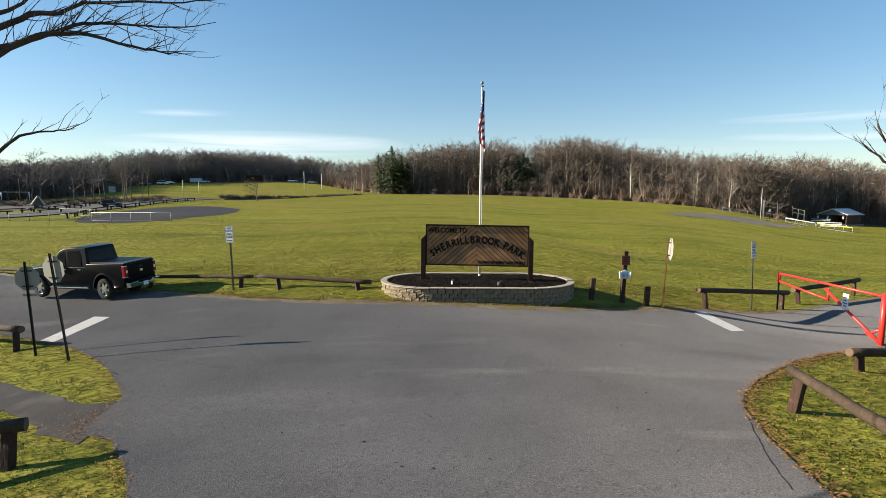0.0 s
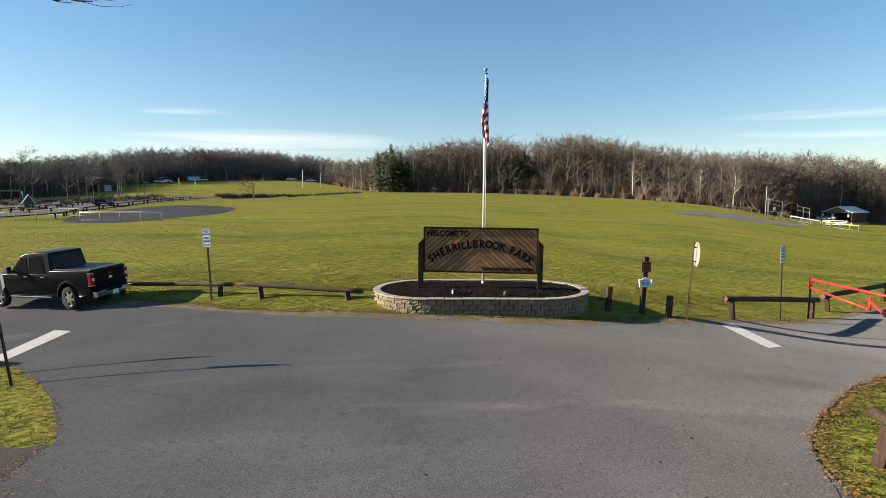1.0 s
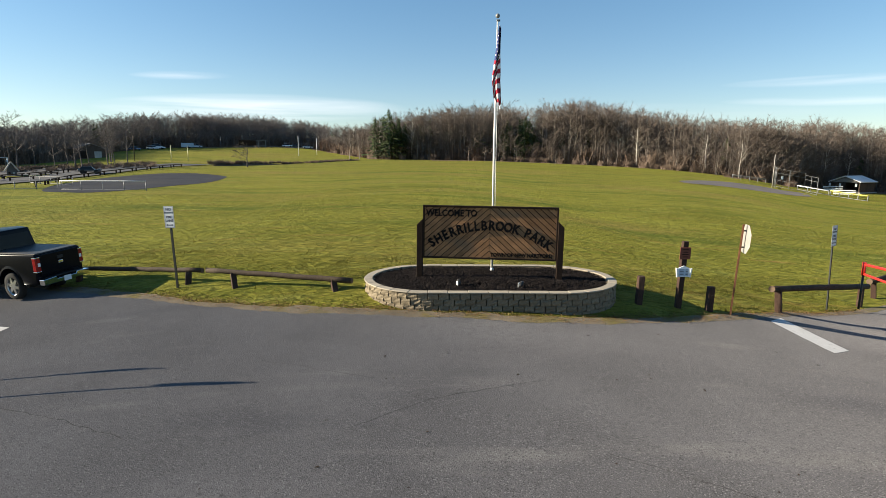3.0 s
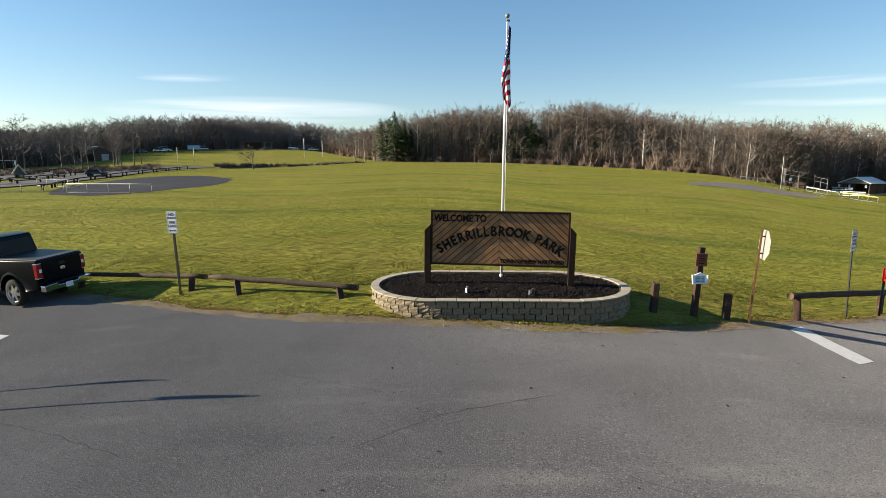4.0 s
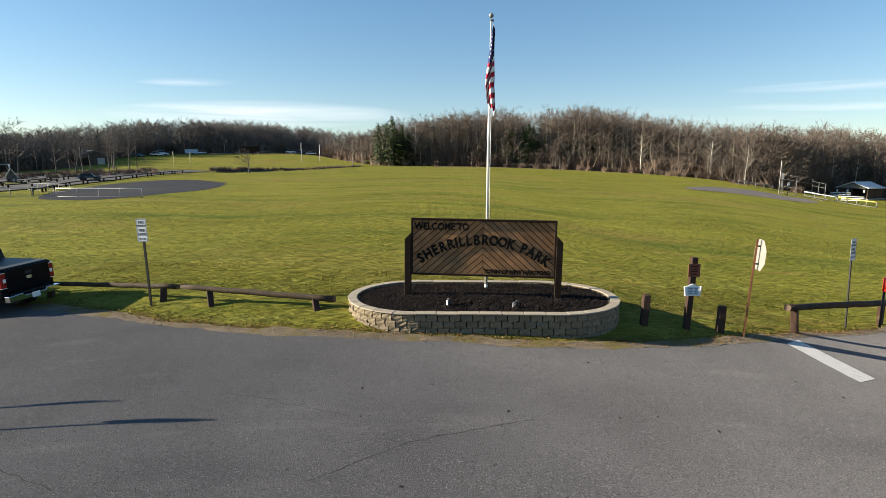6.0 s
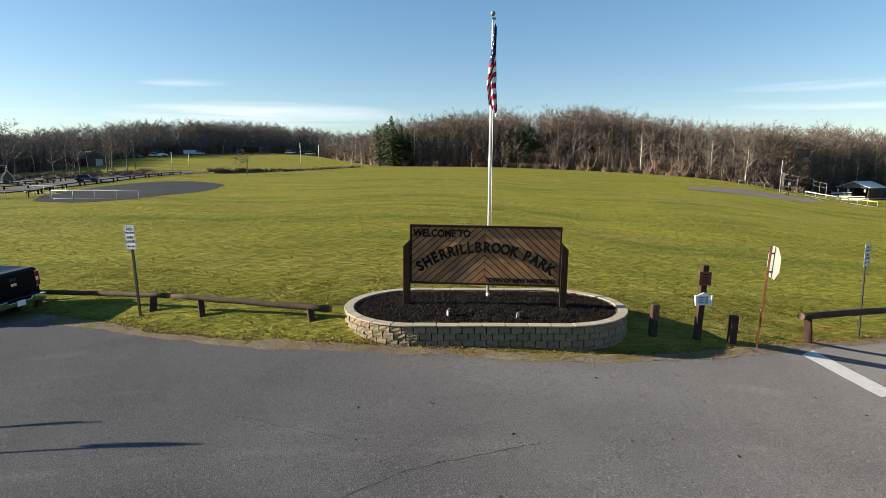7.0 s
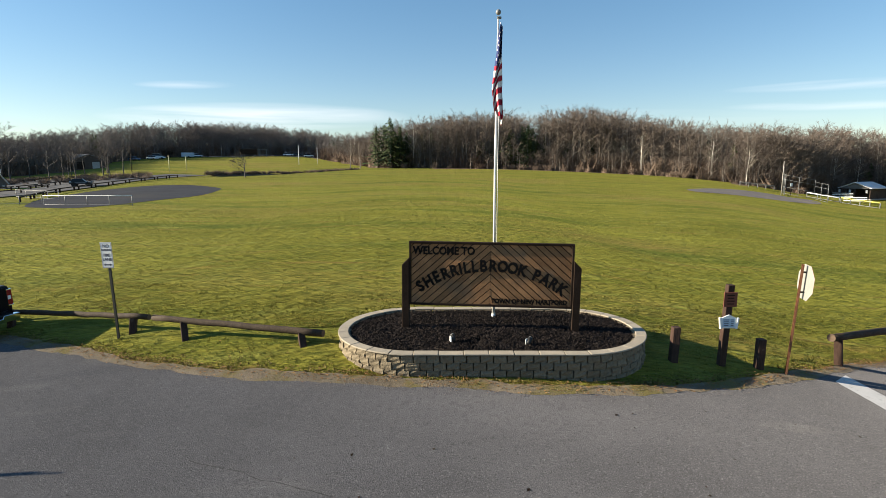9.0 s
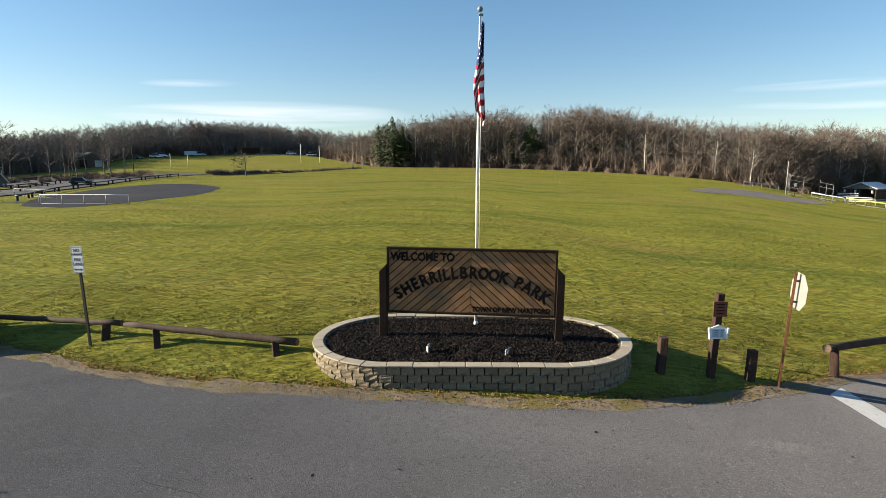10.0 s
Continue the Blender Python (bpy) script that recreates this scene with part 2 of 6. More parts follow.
FLAG_BLUE = material("blue_cloth", (0.020, 0.030, 0.11), 0.85, 0, 0.12, 6.0, 80.0, 0.1)
BARK = island_variation(material("grey_bark", (0.20, 0.172, 0.150), 0.95, 0, 0.3, 0.8, 8.0, 0), 0.35)
BARK_NEAR = material("dark_bark", (0.055, 0.040, 0.032), 0.95, 0, 0.4, 5.0, 40.0, 0.6)
TWIG = island_variation(material("bare_twigs", (0.122, 0.096, 0.080), 0.95, 0, 0.3, 0.05, 2.0, 0), 0.4)
# Dim backlit look of the left-hand trees, put into bark and twig colour
BARK_BACKLIT = island_variation(material("backlit_grey_bark", (0.080, 0.070, 0.066), 0.95, 0, 0.3, 0.8, 8.0, 0), 0.3)
TWIG_BACKLIT = island_variation(material("backlit_twigs", (0.120, 0.100, 0.088), 0.95, 0, 0.3, 0.05, 2.0, 0), 0.35)
# Greyer copies for the distant woods: the haze is put into their colour
BARK_HAZED = island_variation(material("hazed_grey_bark", (0.175, 0.158, 0.150), 0.95, 0, 0.3, 0.8, 8.0, 0), 0.3)
TWIG_HAZED = island_variation(material("hazed_grey_twigs", (0.165, 0.140, 0.128), 0.95, 0, 0.3, 0.05, 2.0, 0), 0.35)
STRAW = island_variation(material("dead_grass", (0.24, 0.165, 0.06), 0.9, 0, 0.3, 1.0, 6.0, 0, None, 0.05, tint=(0.34, 0.26, 0.12)), 0.3)
BIRCH = layered(material("birch_bark", (0.55, 0.51, 0.45), 0.85, 0, 0.2, 0.5, 6.0, 0), (0.10, 0.085, 0.07), 2.0, 0.58, 0.66)
NEEDLE = island_variation(material("pine_needles", (0.055, 0.078, 0.027), 0.9, 0, 0.3, 0.2, 3.0, 0), 0.45)
BRUSH = island_variation(material("bare_brush", (0.15, 0.108, 0.082), 0.95, 0, 0.35, 0.1, 2.0, 0), 0.4)
ROOF = material("pale_metal_roof", (0.78, 0.77, 0.75), 0.5, 0.2, 0.1, 0.6, 6.0, 0.1)
WALL_DARK = material("brown_siding", (0.075, 0.052, 0.040), 0.85, 0, 0.25, 1.0, 8.0, 0.2)
GREY_ROOF = material("grey_shingle", (0.16, 0.155, 0.15), 0.9, 0, 0.2, 1.0, 9.0, 0.2)
CAR_BLUE = material("blue_car_paint", (0.10, 0.14, 0.22), 0.25, 0.2, 0.08, 1.0, 9.0, 0, coat=1.0)
CAR_WHITE = material("white_car_paint", (0.72, 0.73, 0.75), 0.25, 0.0, 0.05, 1.0, 9.0, 0, coat=1.0)
CAR_DARK = material("dark_car_paint", (0.030, 0.040, 0.055), 0.25, 0.2, 0.08, 1.0, 9.0, 0, coat=1.0)
CONCRETE = material("pale_concrete", (0.36, 0.34, 0.31), 0.9, 0, 0.2, 0.8, 9.0, 0.2)


def glass_material(name, tone):
    m = bpy.data.materials.new(name)
    m.use_nodes = True
    b = m.node_tree.nodes["Principled BSDF"]
    b.inputs["Base Color"].default_value = (*tone, 1)
    b.inputs["Roughness"].default_value, b.inputs["Transmission Weight"].default_value = 0.03, 0.85
    b.inputs["IOR"].default_value = 1.45
    return m


GLASS = glass_material("tinted_glass", (0.02, 0.024, 0.027))
GLASS.node_tree.nodes["Principled BSDF"].inputs["Specular IOR Level"].default_value = 0.25
GLASS.node_tree.nodes["Principled BSDF"].inputs["Transmission Weight"].default_value = 0.0


# ---- terrain ----
HUB = (-1.2, -14.0)
AZ = (-1.6, -0.693, -0.553, -0.473, -0.404, -0.339, -0.25, -0.151, 0.09, 0.224, 0.369, 0.492, 0.581, 0.61, 0.698, 1.0, 1.6)
Z1 = (1.5, 2.49, 3.45, 3.94, 3.33, 3.43, 3.6, 3.78, 3.69, 3.04, 1.86, 0.14, -3.14, -3.92, -5.52, -6, -2)
Z2 = (1.5, 2.6, 8.8, 9.3, 9.6, 10.2, 10.2, 6.2, 5.69, 4.24, 3.06, 1.34, -1.94, -2.72, -4.32, -5.0, -1.0)


def soft(v, lo, hi):
    """v held between lo and hi, with rounded shoulders."""
    m, k = (lo + hi) / 2, (hi - lo) / 2
    q = abs(v - m) / k
    q = q if q < 0.8 else 0.8 + 0.2 * math.tanh((q - 0.8) / 0.2)
    return m + k * math.copysign(q, v - m)


def smooth_table(a, table):
    """The table's value at azimuth a, averaged over a few degrees."""
    return sum(float(np.interp(a + d, AZ, table)) for d in (-0.05, -0.025, 0.0, 0.025, 0.05)) / 5


def wood_edge(a):
    """How far off the woods begin, by azimuth from the entrance."""
    return float(np.interp(a, (-1.6, -0.75, -0.62, -0.55, -0.48, -0.42, -0.24, -0.20, -0.12, 0.1, 0.3, 0.5, 0.58, 0.64, 0.76, 0.9, 1.6),
                           (120, 150, 180, 236, 262, 270, 268, 235, 186, 180, 178, 172, 178, 204, 204, 185, 150)))


def height(x, y):
    """The lie of the land: a low crowned entrance, a berm under the sign, a wide field beyond."""
    u, v = soft(x, -16.0, 12.0), soft(y, -19.0, 3.5)
    near = (0.375 - 0.037 * u + 0.0596 * v - 0.00601 * u * u - 0.00557 * u * v + 0.00397 * v * v
            + 0.307 * math.exp(-(x * x / 50 + (y - 0.3) ** 2 / 6)))
    dx, dy = x - HUB[0], y - HUB[1]
    r, a = math.hypot(dx, dy), math.atan2(dx, dy)
    a = max(-1.6, min(1.6, a))
    z1 = smooth_table(a, Z1)
    if r >= 150:
        z = z1 + (smooth_table(a, Z2) - z1) * min(1.0, (r - 150) / 110)
        deep = max(0.0, min(1.0, (r - wood_edge(a) - 14) / 60))
        return z + 9.0 * deep * deep * (3 - 2 * deep)
    s = max(0.0, (r - 17) / 133)
    s = s * s / (s + 0.06) * 1.06
    return near + (z1 - near) * s


# ---- building helpers ----
def part(name, bm, mat, parent=None, label="", smooth=False):
    """Links a bmesh as one mesh object, under a thing or a part if one is given."""
    me = bpy.data.meshes.new(name)
    bm.to_mesh(me)
    bm.free()
    for m in (mat if isinstance(mat, (list, tuple)) else [mat]):
        me.materials.append(m)
    if smooth:
        me.shade_smooth()
    ob = new(name, me)
    if parent:
        ob.parent = parent
    if label:
        ob["label"] = label
    return ob


def thing(name, m, label, category, group="", kind=""):
    ob = new(name)
    ob.matrix_world = m
    ob.empty_display_size = 0.1
    return tagged(ob, label, category, group, kind)


def add_box(bm, size, centre=(0, 0, 0), rot=None, bevel=0.0, mat=0):
    """A box of that size at centre, turned by rot, its edges bevelled."""
    tmp = bmesh.new()
    bmesh.ops.create_cube(tmp, size=1.0)
    bmesh.ops.scale(tmp, vec=size, verts=tmp.verts)
    if bevel:
        bmesh.ops.bevel(tmp, geom=tmp.edges[:], offset=bevel, segments=2, profile=0.5, affect="EDGES")
    m = Matrix.Translation(centre) @ (rot.to_4x4() if rot else Matrix.Identity(4))
    merge(bm, tmp, m, mat)
    return bm


def merge(bm, tmp, m=Matrix.Identity(4), mat=0):
    seen = {v: bm.verts.new(m @ v.co) for v in tmp.verts}
    for f in tmp.faces:
        g = bm.faces.new([seen[v] for v in f.verts])
        g.material_index, g.smooth = mat, f.smooth
    tmp.free()
    return bm


def add_tube(bm, points, radii, sides=8, mat=0, smooth=True, caps=True, cap_mat=None):
    """A round bar along points, with a radius at each."""
    rings, pts = [], [Vector(p) for p in points]
    for i, p in enumerate(pts):
        d = (pts[min(i + 1, len(pts) - 1)] - pts[max(i - 1, 0)]).normalized()
        side = d.cross(Vector((0, 0, 1)) if abs(d.z) < 0.9 else Vector((1, 0, 0))).normalized()
        up = side.cross(d)
        r = radii[i] if isinstance(radii, (list, tuple)) else radii
        rings.append([bm.verts.new(p + (side * math.cos(k * 2 * math.pi / sides) + up * math.sin(k * 2 * math.pi / sides)) * r) for k in range(sides)])
    for a, b in zip(rings, rings[1:]):
        for k in range(sides):
            f = bm.faces.new((a[k], a[(k + 1) % sides], b[(k + 1) % sides], b[k]))
            f.smooth, f.material_index = smooth, mat
    if caps:
        for ring in (rings[0][::-1], rings[-1]):
            bm.faces.new(ring).material_index = mat if cap_mat is None else cap_mat
    return bm


def add_prism(bm, outline, depth, m=Matrix.Identity(4), mat=0, bevel=0.0):
    """A flat outline in x, z, thickened along y by depth, about y = 0."""
    tmp = bmesh.new()
    front = [tmp.verts.new((x, -depth / 2, z)) for x, z in outline]
    back = [tmp.verts.new((x, depth / 2, z)) for x, z in outline]
    n = len(outline)
    tmp.faces.new(front)
    tmp.faces.new(back[::-1])
    for i in range(n):
        tmp.faces.new((front[(i + 1) % n], front[i], back[i], back[(i + 1) % n]))
    bmesh.ops.recalc_face_normals(tmp, faces=tmp.faces[:])
    if bevel:
        bmesh.ops.bevel(tmp, geom=tmp.edges[:], offset=bevel, segments=1, profile=0.5, affect="EDGES")
    return merge(bm, tmp, m, mat)


def text_mesh(body, size, depth=0.006, weight=0.0):
    """A bmesh of lettering in the built-in font, standing in x, z and facing -y."""
    cu = bpy.data.curves.new("lettering", "FONT")
    cu.body, cu.size, cu.extrude, cu.offset, cu.align_x, cu.align_y = body, size, depth / 2, weight, "CENTER", "CENTER"
    cu.resolution_u = 3
    ob = bpy.data.objects.new("lettering", cu)
    me = bpy.data.meshes.new_from_object(ob)
    bm = bmesh.new()
    bm.from_mesh(me)
    bpy.data.objects.remove(ob)
    bpy.data.meshes.remove(me)
    bpy.data.curves.remove(cu)
    bmesh.ops.rotate(bm, cent=(0, 0, 0), matrix=Matrix.Rotation(radians(90), 3, "X"), verts=bm.verts)
    return bm


def mesh_from_arrays(name, verts, faces, mats, index=None):
    """A mesh from numpy arrays of vertices and triangles."""
    me = bpy.data.meshes.new(name)
    n, k = len(verts), len(faces)
    me.vertices.add(n)
    me.vertices.foreach_set("co", np.asarray(verts, np.float32).ravel())
    me.loops.add(k * 3)
    me.loops.foreach_set("vertex_index", np.asarray(faces, np.int32).ravel())
    me.polygons.add(k)
    me.polygons.foreach_set("loop_start", np.arange(k, dtype=np.int32) * 3)
    for m in mats:
        me.materials.append(m)
    if index is not None:
        me.polygons.foreach_set("material_index", np.asarray(index, np.int32))
    me.update(calc_edges=True)
    return me


def on_ground(x, y, lift=0.0):
    return Vector((x, y, height(x, y) + lift))


# ---- ground ----
def face_up(bm):
    bm.normal_update()
    bmesh.ops.reverse_faces(bm, faces=[f for f in bm.faces if f.normal.z < 0])


def level_normals(ob):
    """Even shading over the gently rolling sheet."""
    ob.data.shade_smooth()
    ob.data.normals_split_custom_set_from_vertices([(0.0, 0.0, 1.0)] * len(ob.data.vertices))
    return ob


FAR_EDGE = ((-60, 21), (-30, 9.6), (-16.8, 3.35), (-13.8, 1.95), (-11.4, 0.9), (-8, -0.72), (-5.6, -1.5), (-3.6, -1.82), (-2, -2.02), (-0.5, -2.15),
            (0.5, -2.24), (1.7, -2.2), (3.4, -1.9), (5, -1.45), (6.7, -0.6), (9.6, 1.2), (13.5, 3.3), (17.2, 5.6), (26, 11), (60, 30))
NEAR_EDGE = ((-60, 16), (-30, 4.4), (-16, -1.8), (-14.3, -2.6), (-12.24, -3.9), (-10.75, -5.1), (-9.4, -6.5), (-8.45, -7.7), (-8.05, -8.3), (-7.95, -9.75),
             (-7.0, -10.3), (-6.06, -11.4), (-5.57, -12.2), (-5.1, -13.6), (-4.8, -22), (-4.7, -60), (3.4, -60), (3.44, -22), (3.5, -12.9), (3.6, -12.1),
             (3.82, -10.9), (4.15, -9.75), (4.65, -8.85), (5.6, -7.75), (7.5, -5.95), (9.9, -4.1), (12.5, -2.55), (17, 0.0), (26, 5.2), (60, 24))


def edge_y(table, x):
    return float(np.interp(x, [p[0] for p in table], [p[1] for p in table]))


def wander(x, y, s=1.0):
    return noise.noise(Vector((x * s, y * s, 3.7)))


def in_road(x, y, grow=0.0):
    return edge_y(NEAR_EDGE, x) - grow < y < edge_y(FAR_EDGE, x) + grow


rings = [0.0] + list(np.arange(0.6, 34, 0.5)) + [34 * 1.06 ** k for k in range(74)]
steps = 260
bm = bmesh.new()
prev = None
for r in rings:
    row = []
    for k in range(1 if r == 0 else steps):
        a = k * 2 * math.pi / steps
        x, y = HUB[0] + r * math.sin(a), HUB[1] + r * math.cos(a)
        z = height(x, y)
        if r > 40:
            z += 0.08 * min(1, (r - 40) / 60) * noise.noise(Vector((x / 23, y / 23, 0.0)))
        row.append(bm.verts.new((x, y, z)))
    if prev:
        for k in range(steps):
            if len(prev) == 1:
                f = bm.faces.new((prev[0], row[(k + 1) % steps], row[k]))
            else:
                f = bm.faces.new((prev[k], prev[(k + 1) % steps], row[(k + 1) % steps], row[k]))
            a = (k + 0.5) * 2 * math.pi / steps
            a = a - 2 * math.pi if a > math.pi else a
            f.material_index = 1 if r > wood_edge(a) + 1 else 0
            f.smooth = True
    prev = row
bmesh.ops.recalc_face_normals(bm, faces=bm.faces[:])
tagged(level_normals(part("ground", bm, [GRASS, FOREST_FLOOR])), "mown late-autumn park lawn with yellowed patches, running out to the woods", "ground", kind="structure")


def level_sheet(name, columns, levels, low, high, mat, lift, jag):
    """A thin sheet on the land between two edges, laid out on fixed levels of y and cut to the edges."""
    bm, prev = bmesh.new(), None
    for x in columns:
        y0 = low(x) + jag * wander(x, 1, 2.3) + jag * 0.5 * wander(x, 5, 7.0)
        y1 = high(x) + jag * wander(x, 9, 2.1) + jag * 0.5 * wander(x, 11, 7.7)
        ys = [min(max(v, y0), y1) for v in levels]
        row = [bm.verts.new((x, y, height(x, y) + lift)) for y in ys]
        if prev:
            for k in range(len(levels) - 1):
                if prev[k].co.y < prev[k + 1].co.y - 1e-5 or row[k].co.y < row[k + 1].co.y - 1e-5:
                    bm.faces.new((prev[k], row[k], row[k + 1], prev[k + 1])).smooth = True
        prev = row
    bmesh.ops.remove_doubles(bm, verts=bm.verts[:], dist=1e-5)
    return level_normals(part(name, bm, mat))


def sheet(name, columns, low, high, rows, mat, lift, jag=0.0):
    """A thin sheet on the land between two edges, column by column."""
    bm, prev = bmesh.new(), None
    for x in columns:
        y0, y1 = low(x), high(x)
        y0, y1 = y0 + jag * wander(x, 1, 2.3) + jag * 0.5 * wander(x, 5, 7.0), y1 + jag * wander(x, 9, 2.1) + jag * 0.5 * wander(x, 11, 7.7)
        row = [bm.verts.new((x, y0 + (y1 - y0) * k / rows, height(x, y0 + (y1 - y0) * k / rows) + lift)) for k in range(rows + 1)]
        if prev:
            for k in range(rows):
                bm.faces.new((prev[k], row[k], row[k + 1], prev[k + 1])).smooth = True
        prev = row
    return level_normals(part(name, bm, mat))


road_cols = sorted(set(list(np.arange(-60, -16, 1.5)) + list(np.arange(-16, -9, 0.25)) + list(np.arange(-9, 7, 0.08)) + list(np.arange(7, 16, 0.25))
                       + list(np.arange(16, 61, 1.5)) + [p[0] for p in NEAR_EDGE]))
road_levels = list(np.arange(-60, -22, 2.0)) + list(np.arange(-22, 7, 0.25)) + list(np.arange(7, 32, 1.0))
tagged(level_sheet("road", road_cols, road_levels, lambda x: edge_y(NEAR_EDGE, x), lambda x: edge_y(FAR_EDGE, x), ASPHALT, 0.022, 0.05),
       "worn grey asphalt park road where the entrance meets a cross road", "road", kind="structure")
tagged(sheet("path", list(np.arange(-40, -7.4, 0.3)), lambda x: -8.9 + (x + 9.6) * -0.72 if x < -9.0 else -9.3 - 0.5 * (x + 9.0) - 0.25,
             lambda x: -8.0 - 0.62 * (x + 9.4) if x < -8.6 else -8.35, 12, DARK_ASPHALT, 0.016, 0.10),
       "patched asphalt footpath between two strips of lawn", "path", kind="structure")
tagged(sheet("road_shoulder", list(np.arange(-30, 30, 0.15)), lambda x: edge_y(FAR_EDGE, x) - 0.10 - 0.10 * wander(x, 2, 0.8),
             lambda x: edge_y(FAR_EDGE, x) + 0.24 + 0.20 * wander(x, 4, 0.6), 4, SHOULDER, 0.0255, 0.10),
       "thin strip of gravel and grit between asphalt and lawn", "road shoulder", kind="structure")


def stripe(corners):
    """A painted bar on the road between four corners."""
    bm = bmesh.new()
    n = 14
    grid = [[None] * 4 for _ in range(n + 1)]
    for i in range(n + 1):
        for j in range(4):
            s, t = i / n, j / 3
            p = (Vector(corners[0]) * (1 - s) + Vector(corners[3]) * s) * (1 - t) + (Vector(corners[1]) * (1 - s) + Vector(corners[2]) * s) * t
            edge = 0.02 if j in (0, 3) or i in (0, n) else 0
            p = p + Vector((wander(p.x, p.y, 9) * edge, wander(p.y, p.x, 9) * edge))
            grid[i][j] = bm.verts.new((p.x, p.y, height(p.x, p.y) + 0.027))
    for i in range(n):
        for j in range(3):
            bm.faces.new((grid[i][j], grid[i][j + 1], grid[i + 1][j + 1], grid[i + 1][j]))
    face_up(bm)
    return tagged(level_normals(part("stop_line", bm, PAINT)), "worn white stop line painted on the asphalt", "stop line", "stop lines", "structure")


stripe(((7.55, -0.52), (8.2, 0.05), (8.35, -2.35), (7.72, -2.7)))
stripe(((-13.62, -0.75), (-12.86, -1.05), (-13.32, -3.1), (-14.0, -2.75)))


def infield(name, centre, rx, ry, turn, label):
    bm = bmesh.new()
    mid, rings_v = None, []
    for i in range(0, 9):
        row = []
        for k in range(72):
            a = k * math.pi / 36
            q = 1 + (0.06 * noise.noise(Vector((math.cos(a) * 2, math.sin(a) * 2, rx))) if i == 8 else 0)
            u, v = math.cos(a) * rx * i / 8 * q, math.sin(a) * ry * i / 8 * q
            x, y = centre[0] + u * math.cos(turn) - v * math.sin(turn), centre[1] + u * math.sin(turn) + v * math.cos(turn)
            row.append((x, y))
        rings_v.append([bm.verts.new((x, y, height(x, y) + 0.04 * (1 if i < 8 else 0.5))) for x, y in (row[:1] if i == 0 else row)])
    for a, b in zip(rings_v, rings_v[1:]):
        for k in range(72):
            bm.faces.new((a[0], b[k], b[(k + 1) % 72]) if len(a) == 1 else (a[k], b[k], b[(k + 1) % 72], a[(k + 1) % 72]))
    bmesh.ops.recalc_face_normals(bm, faces=bm.faces[:])
    return tagged(part(name, bm, DIRT, smooth=True), label, "infield", kind="structure")


infield("infield_west", (-39.3, 54.0), 17.0, 8.2, radians(97), "grey stone-dust softball infield set in the lawn")
infield("infield_east", (64.0, 98.0), 27.0, 6.0, radians(36), "grey stone-dust softball infield beside the woods")


def seam(pts, width, seed):
    """A thin tarred crack wandering over the asphalt."""
    bm, prev = bmesh.new(), None
    pts = [Vector(p) for p in pts]
    for a, b in zip(pts, pts[1:]):
        n = max(2, int((b - a).length / 0.12))
        side = Vector((a.y - b.y, b.x - a.x)).normalized()
        for k in range(n):
            p = a.lerp(b, k / n)
            p = p + side * (0.05 * noise.noise(Vector((p.x * 2.5, p.y * 2.5, seed))) + 0.02 * noise.noise(Vector((p.x * 11, p.y * 11, seed))))
            w = width * (0.55 + 0.6 * abs(noise.noise(Vector((p.x * 5, p.y * 5, seed + 9)))))
            row = [bm.verts.new((q.x, q.y, height(q.x, q.y) + 0.0255)) for q in (p + side * w, p - side * w)]
            if prev:
                bm.faces.new((prev[0], prev[1], row[1], row[0]))
            prev = row
    face_up(bm)
    return tagged(level_normals(part("road_crack", bm, TAR)), "thin dark crack in the worn asphalt", "crack", "road cracks", "structure")


seam(((4.01, -10.03), (3.49, -11.33), (3.15, -12.38), (3.00, -12.81)), 0.010, 4)
seam(((0.91, -7.69), (1.74, -8.28), (2.55, -8.77)), 0.007, 3)
seam(((-9.58, -5.46), (-7.74, -6.24), (-6.21, -7.00)), 0.007, 5)
seam(((-2.90, -7.00), (-1.50, -5.99), (0.62, -5.28)), 0.007, 5)
seam(((-5.10, -4.25), (-2.52, -5.25)), 0.007, 2)


# ---- planter and park sign ----
P_MID, P_HALF, P_R = (-0.1, 0.08), 1.68, 1.82
RIM_Z = 0.93


def stadium(s, r):
    """The point at arc length s round the planter's outline of end radius r, and its outward angle."""
    straight, arc = 2 * P_HALF, math.pi * r
    s = s % (2 * straight + 2 * arc)
    if s < straight:
        return P_MID[0] - P_HALF + s, P_MID[1] - r, -math.pi / 2
    s -= straight
    if s < arc:
        a = -math.pi / 2 + s / r
        return P_MID[0] + P_HALF + r * math.cos(a), P_MID[1] + r * math.sin(a), a
    s -= arc
    if s < straight:
        return P_MID[0] + P_HALF - s, P_MID[1] + r, math.pi / 2
    s -= straight
    a = math.pi / 2 + s / r
    return P_MID[0] - P_HALF + r * math.cos(a), P_MID[1] + r * math.sin(a), a


planter = thing("planter", Matrix.Identity(4), "raised stadium-shaped planter of tan split-face concrete blocks with pale cap stones", "planter")
length = 4 * P_HALF + 2 * math.pi * P_R
rng = random.Random(5)


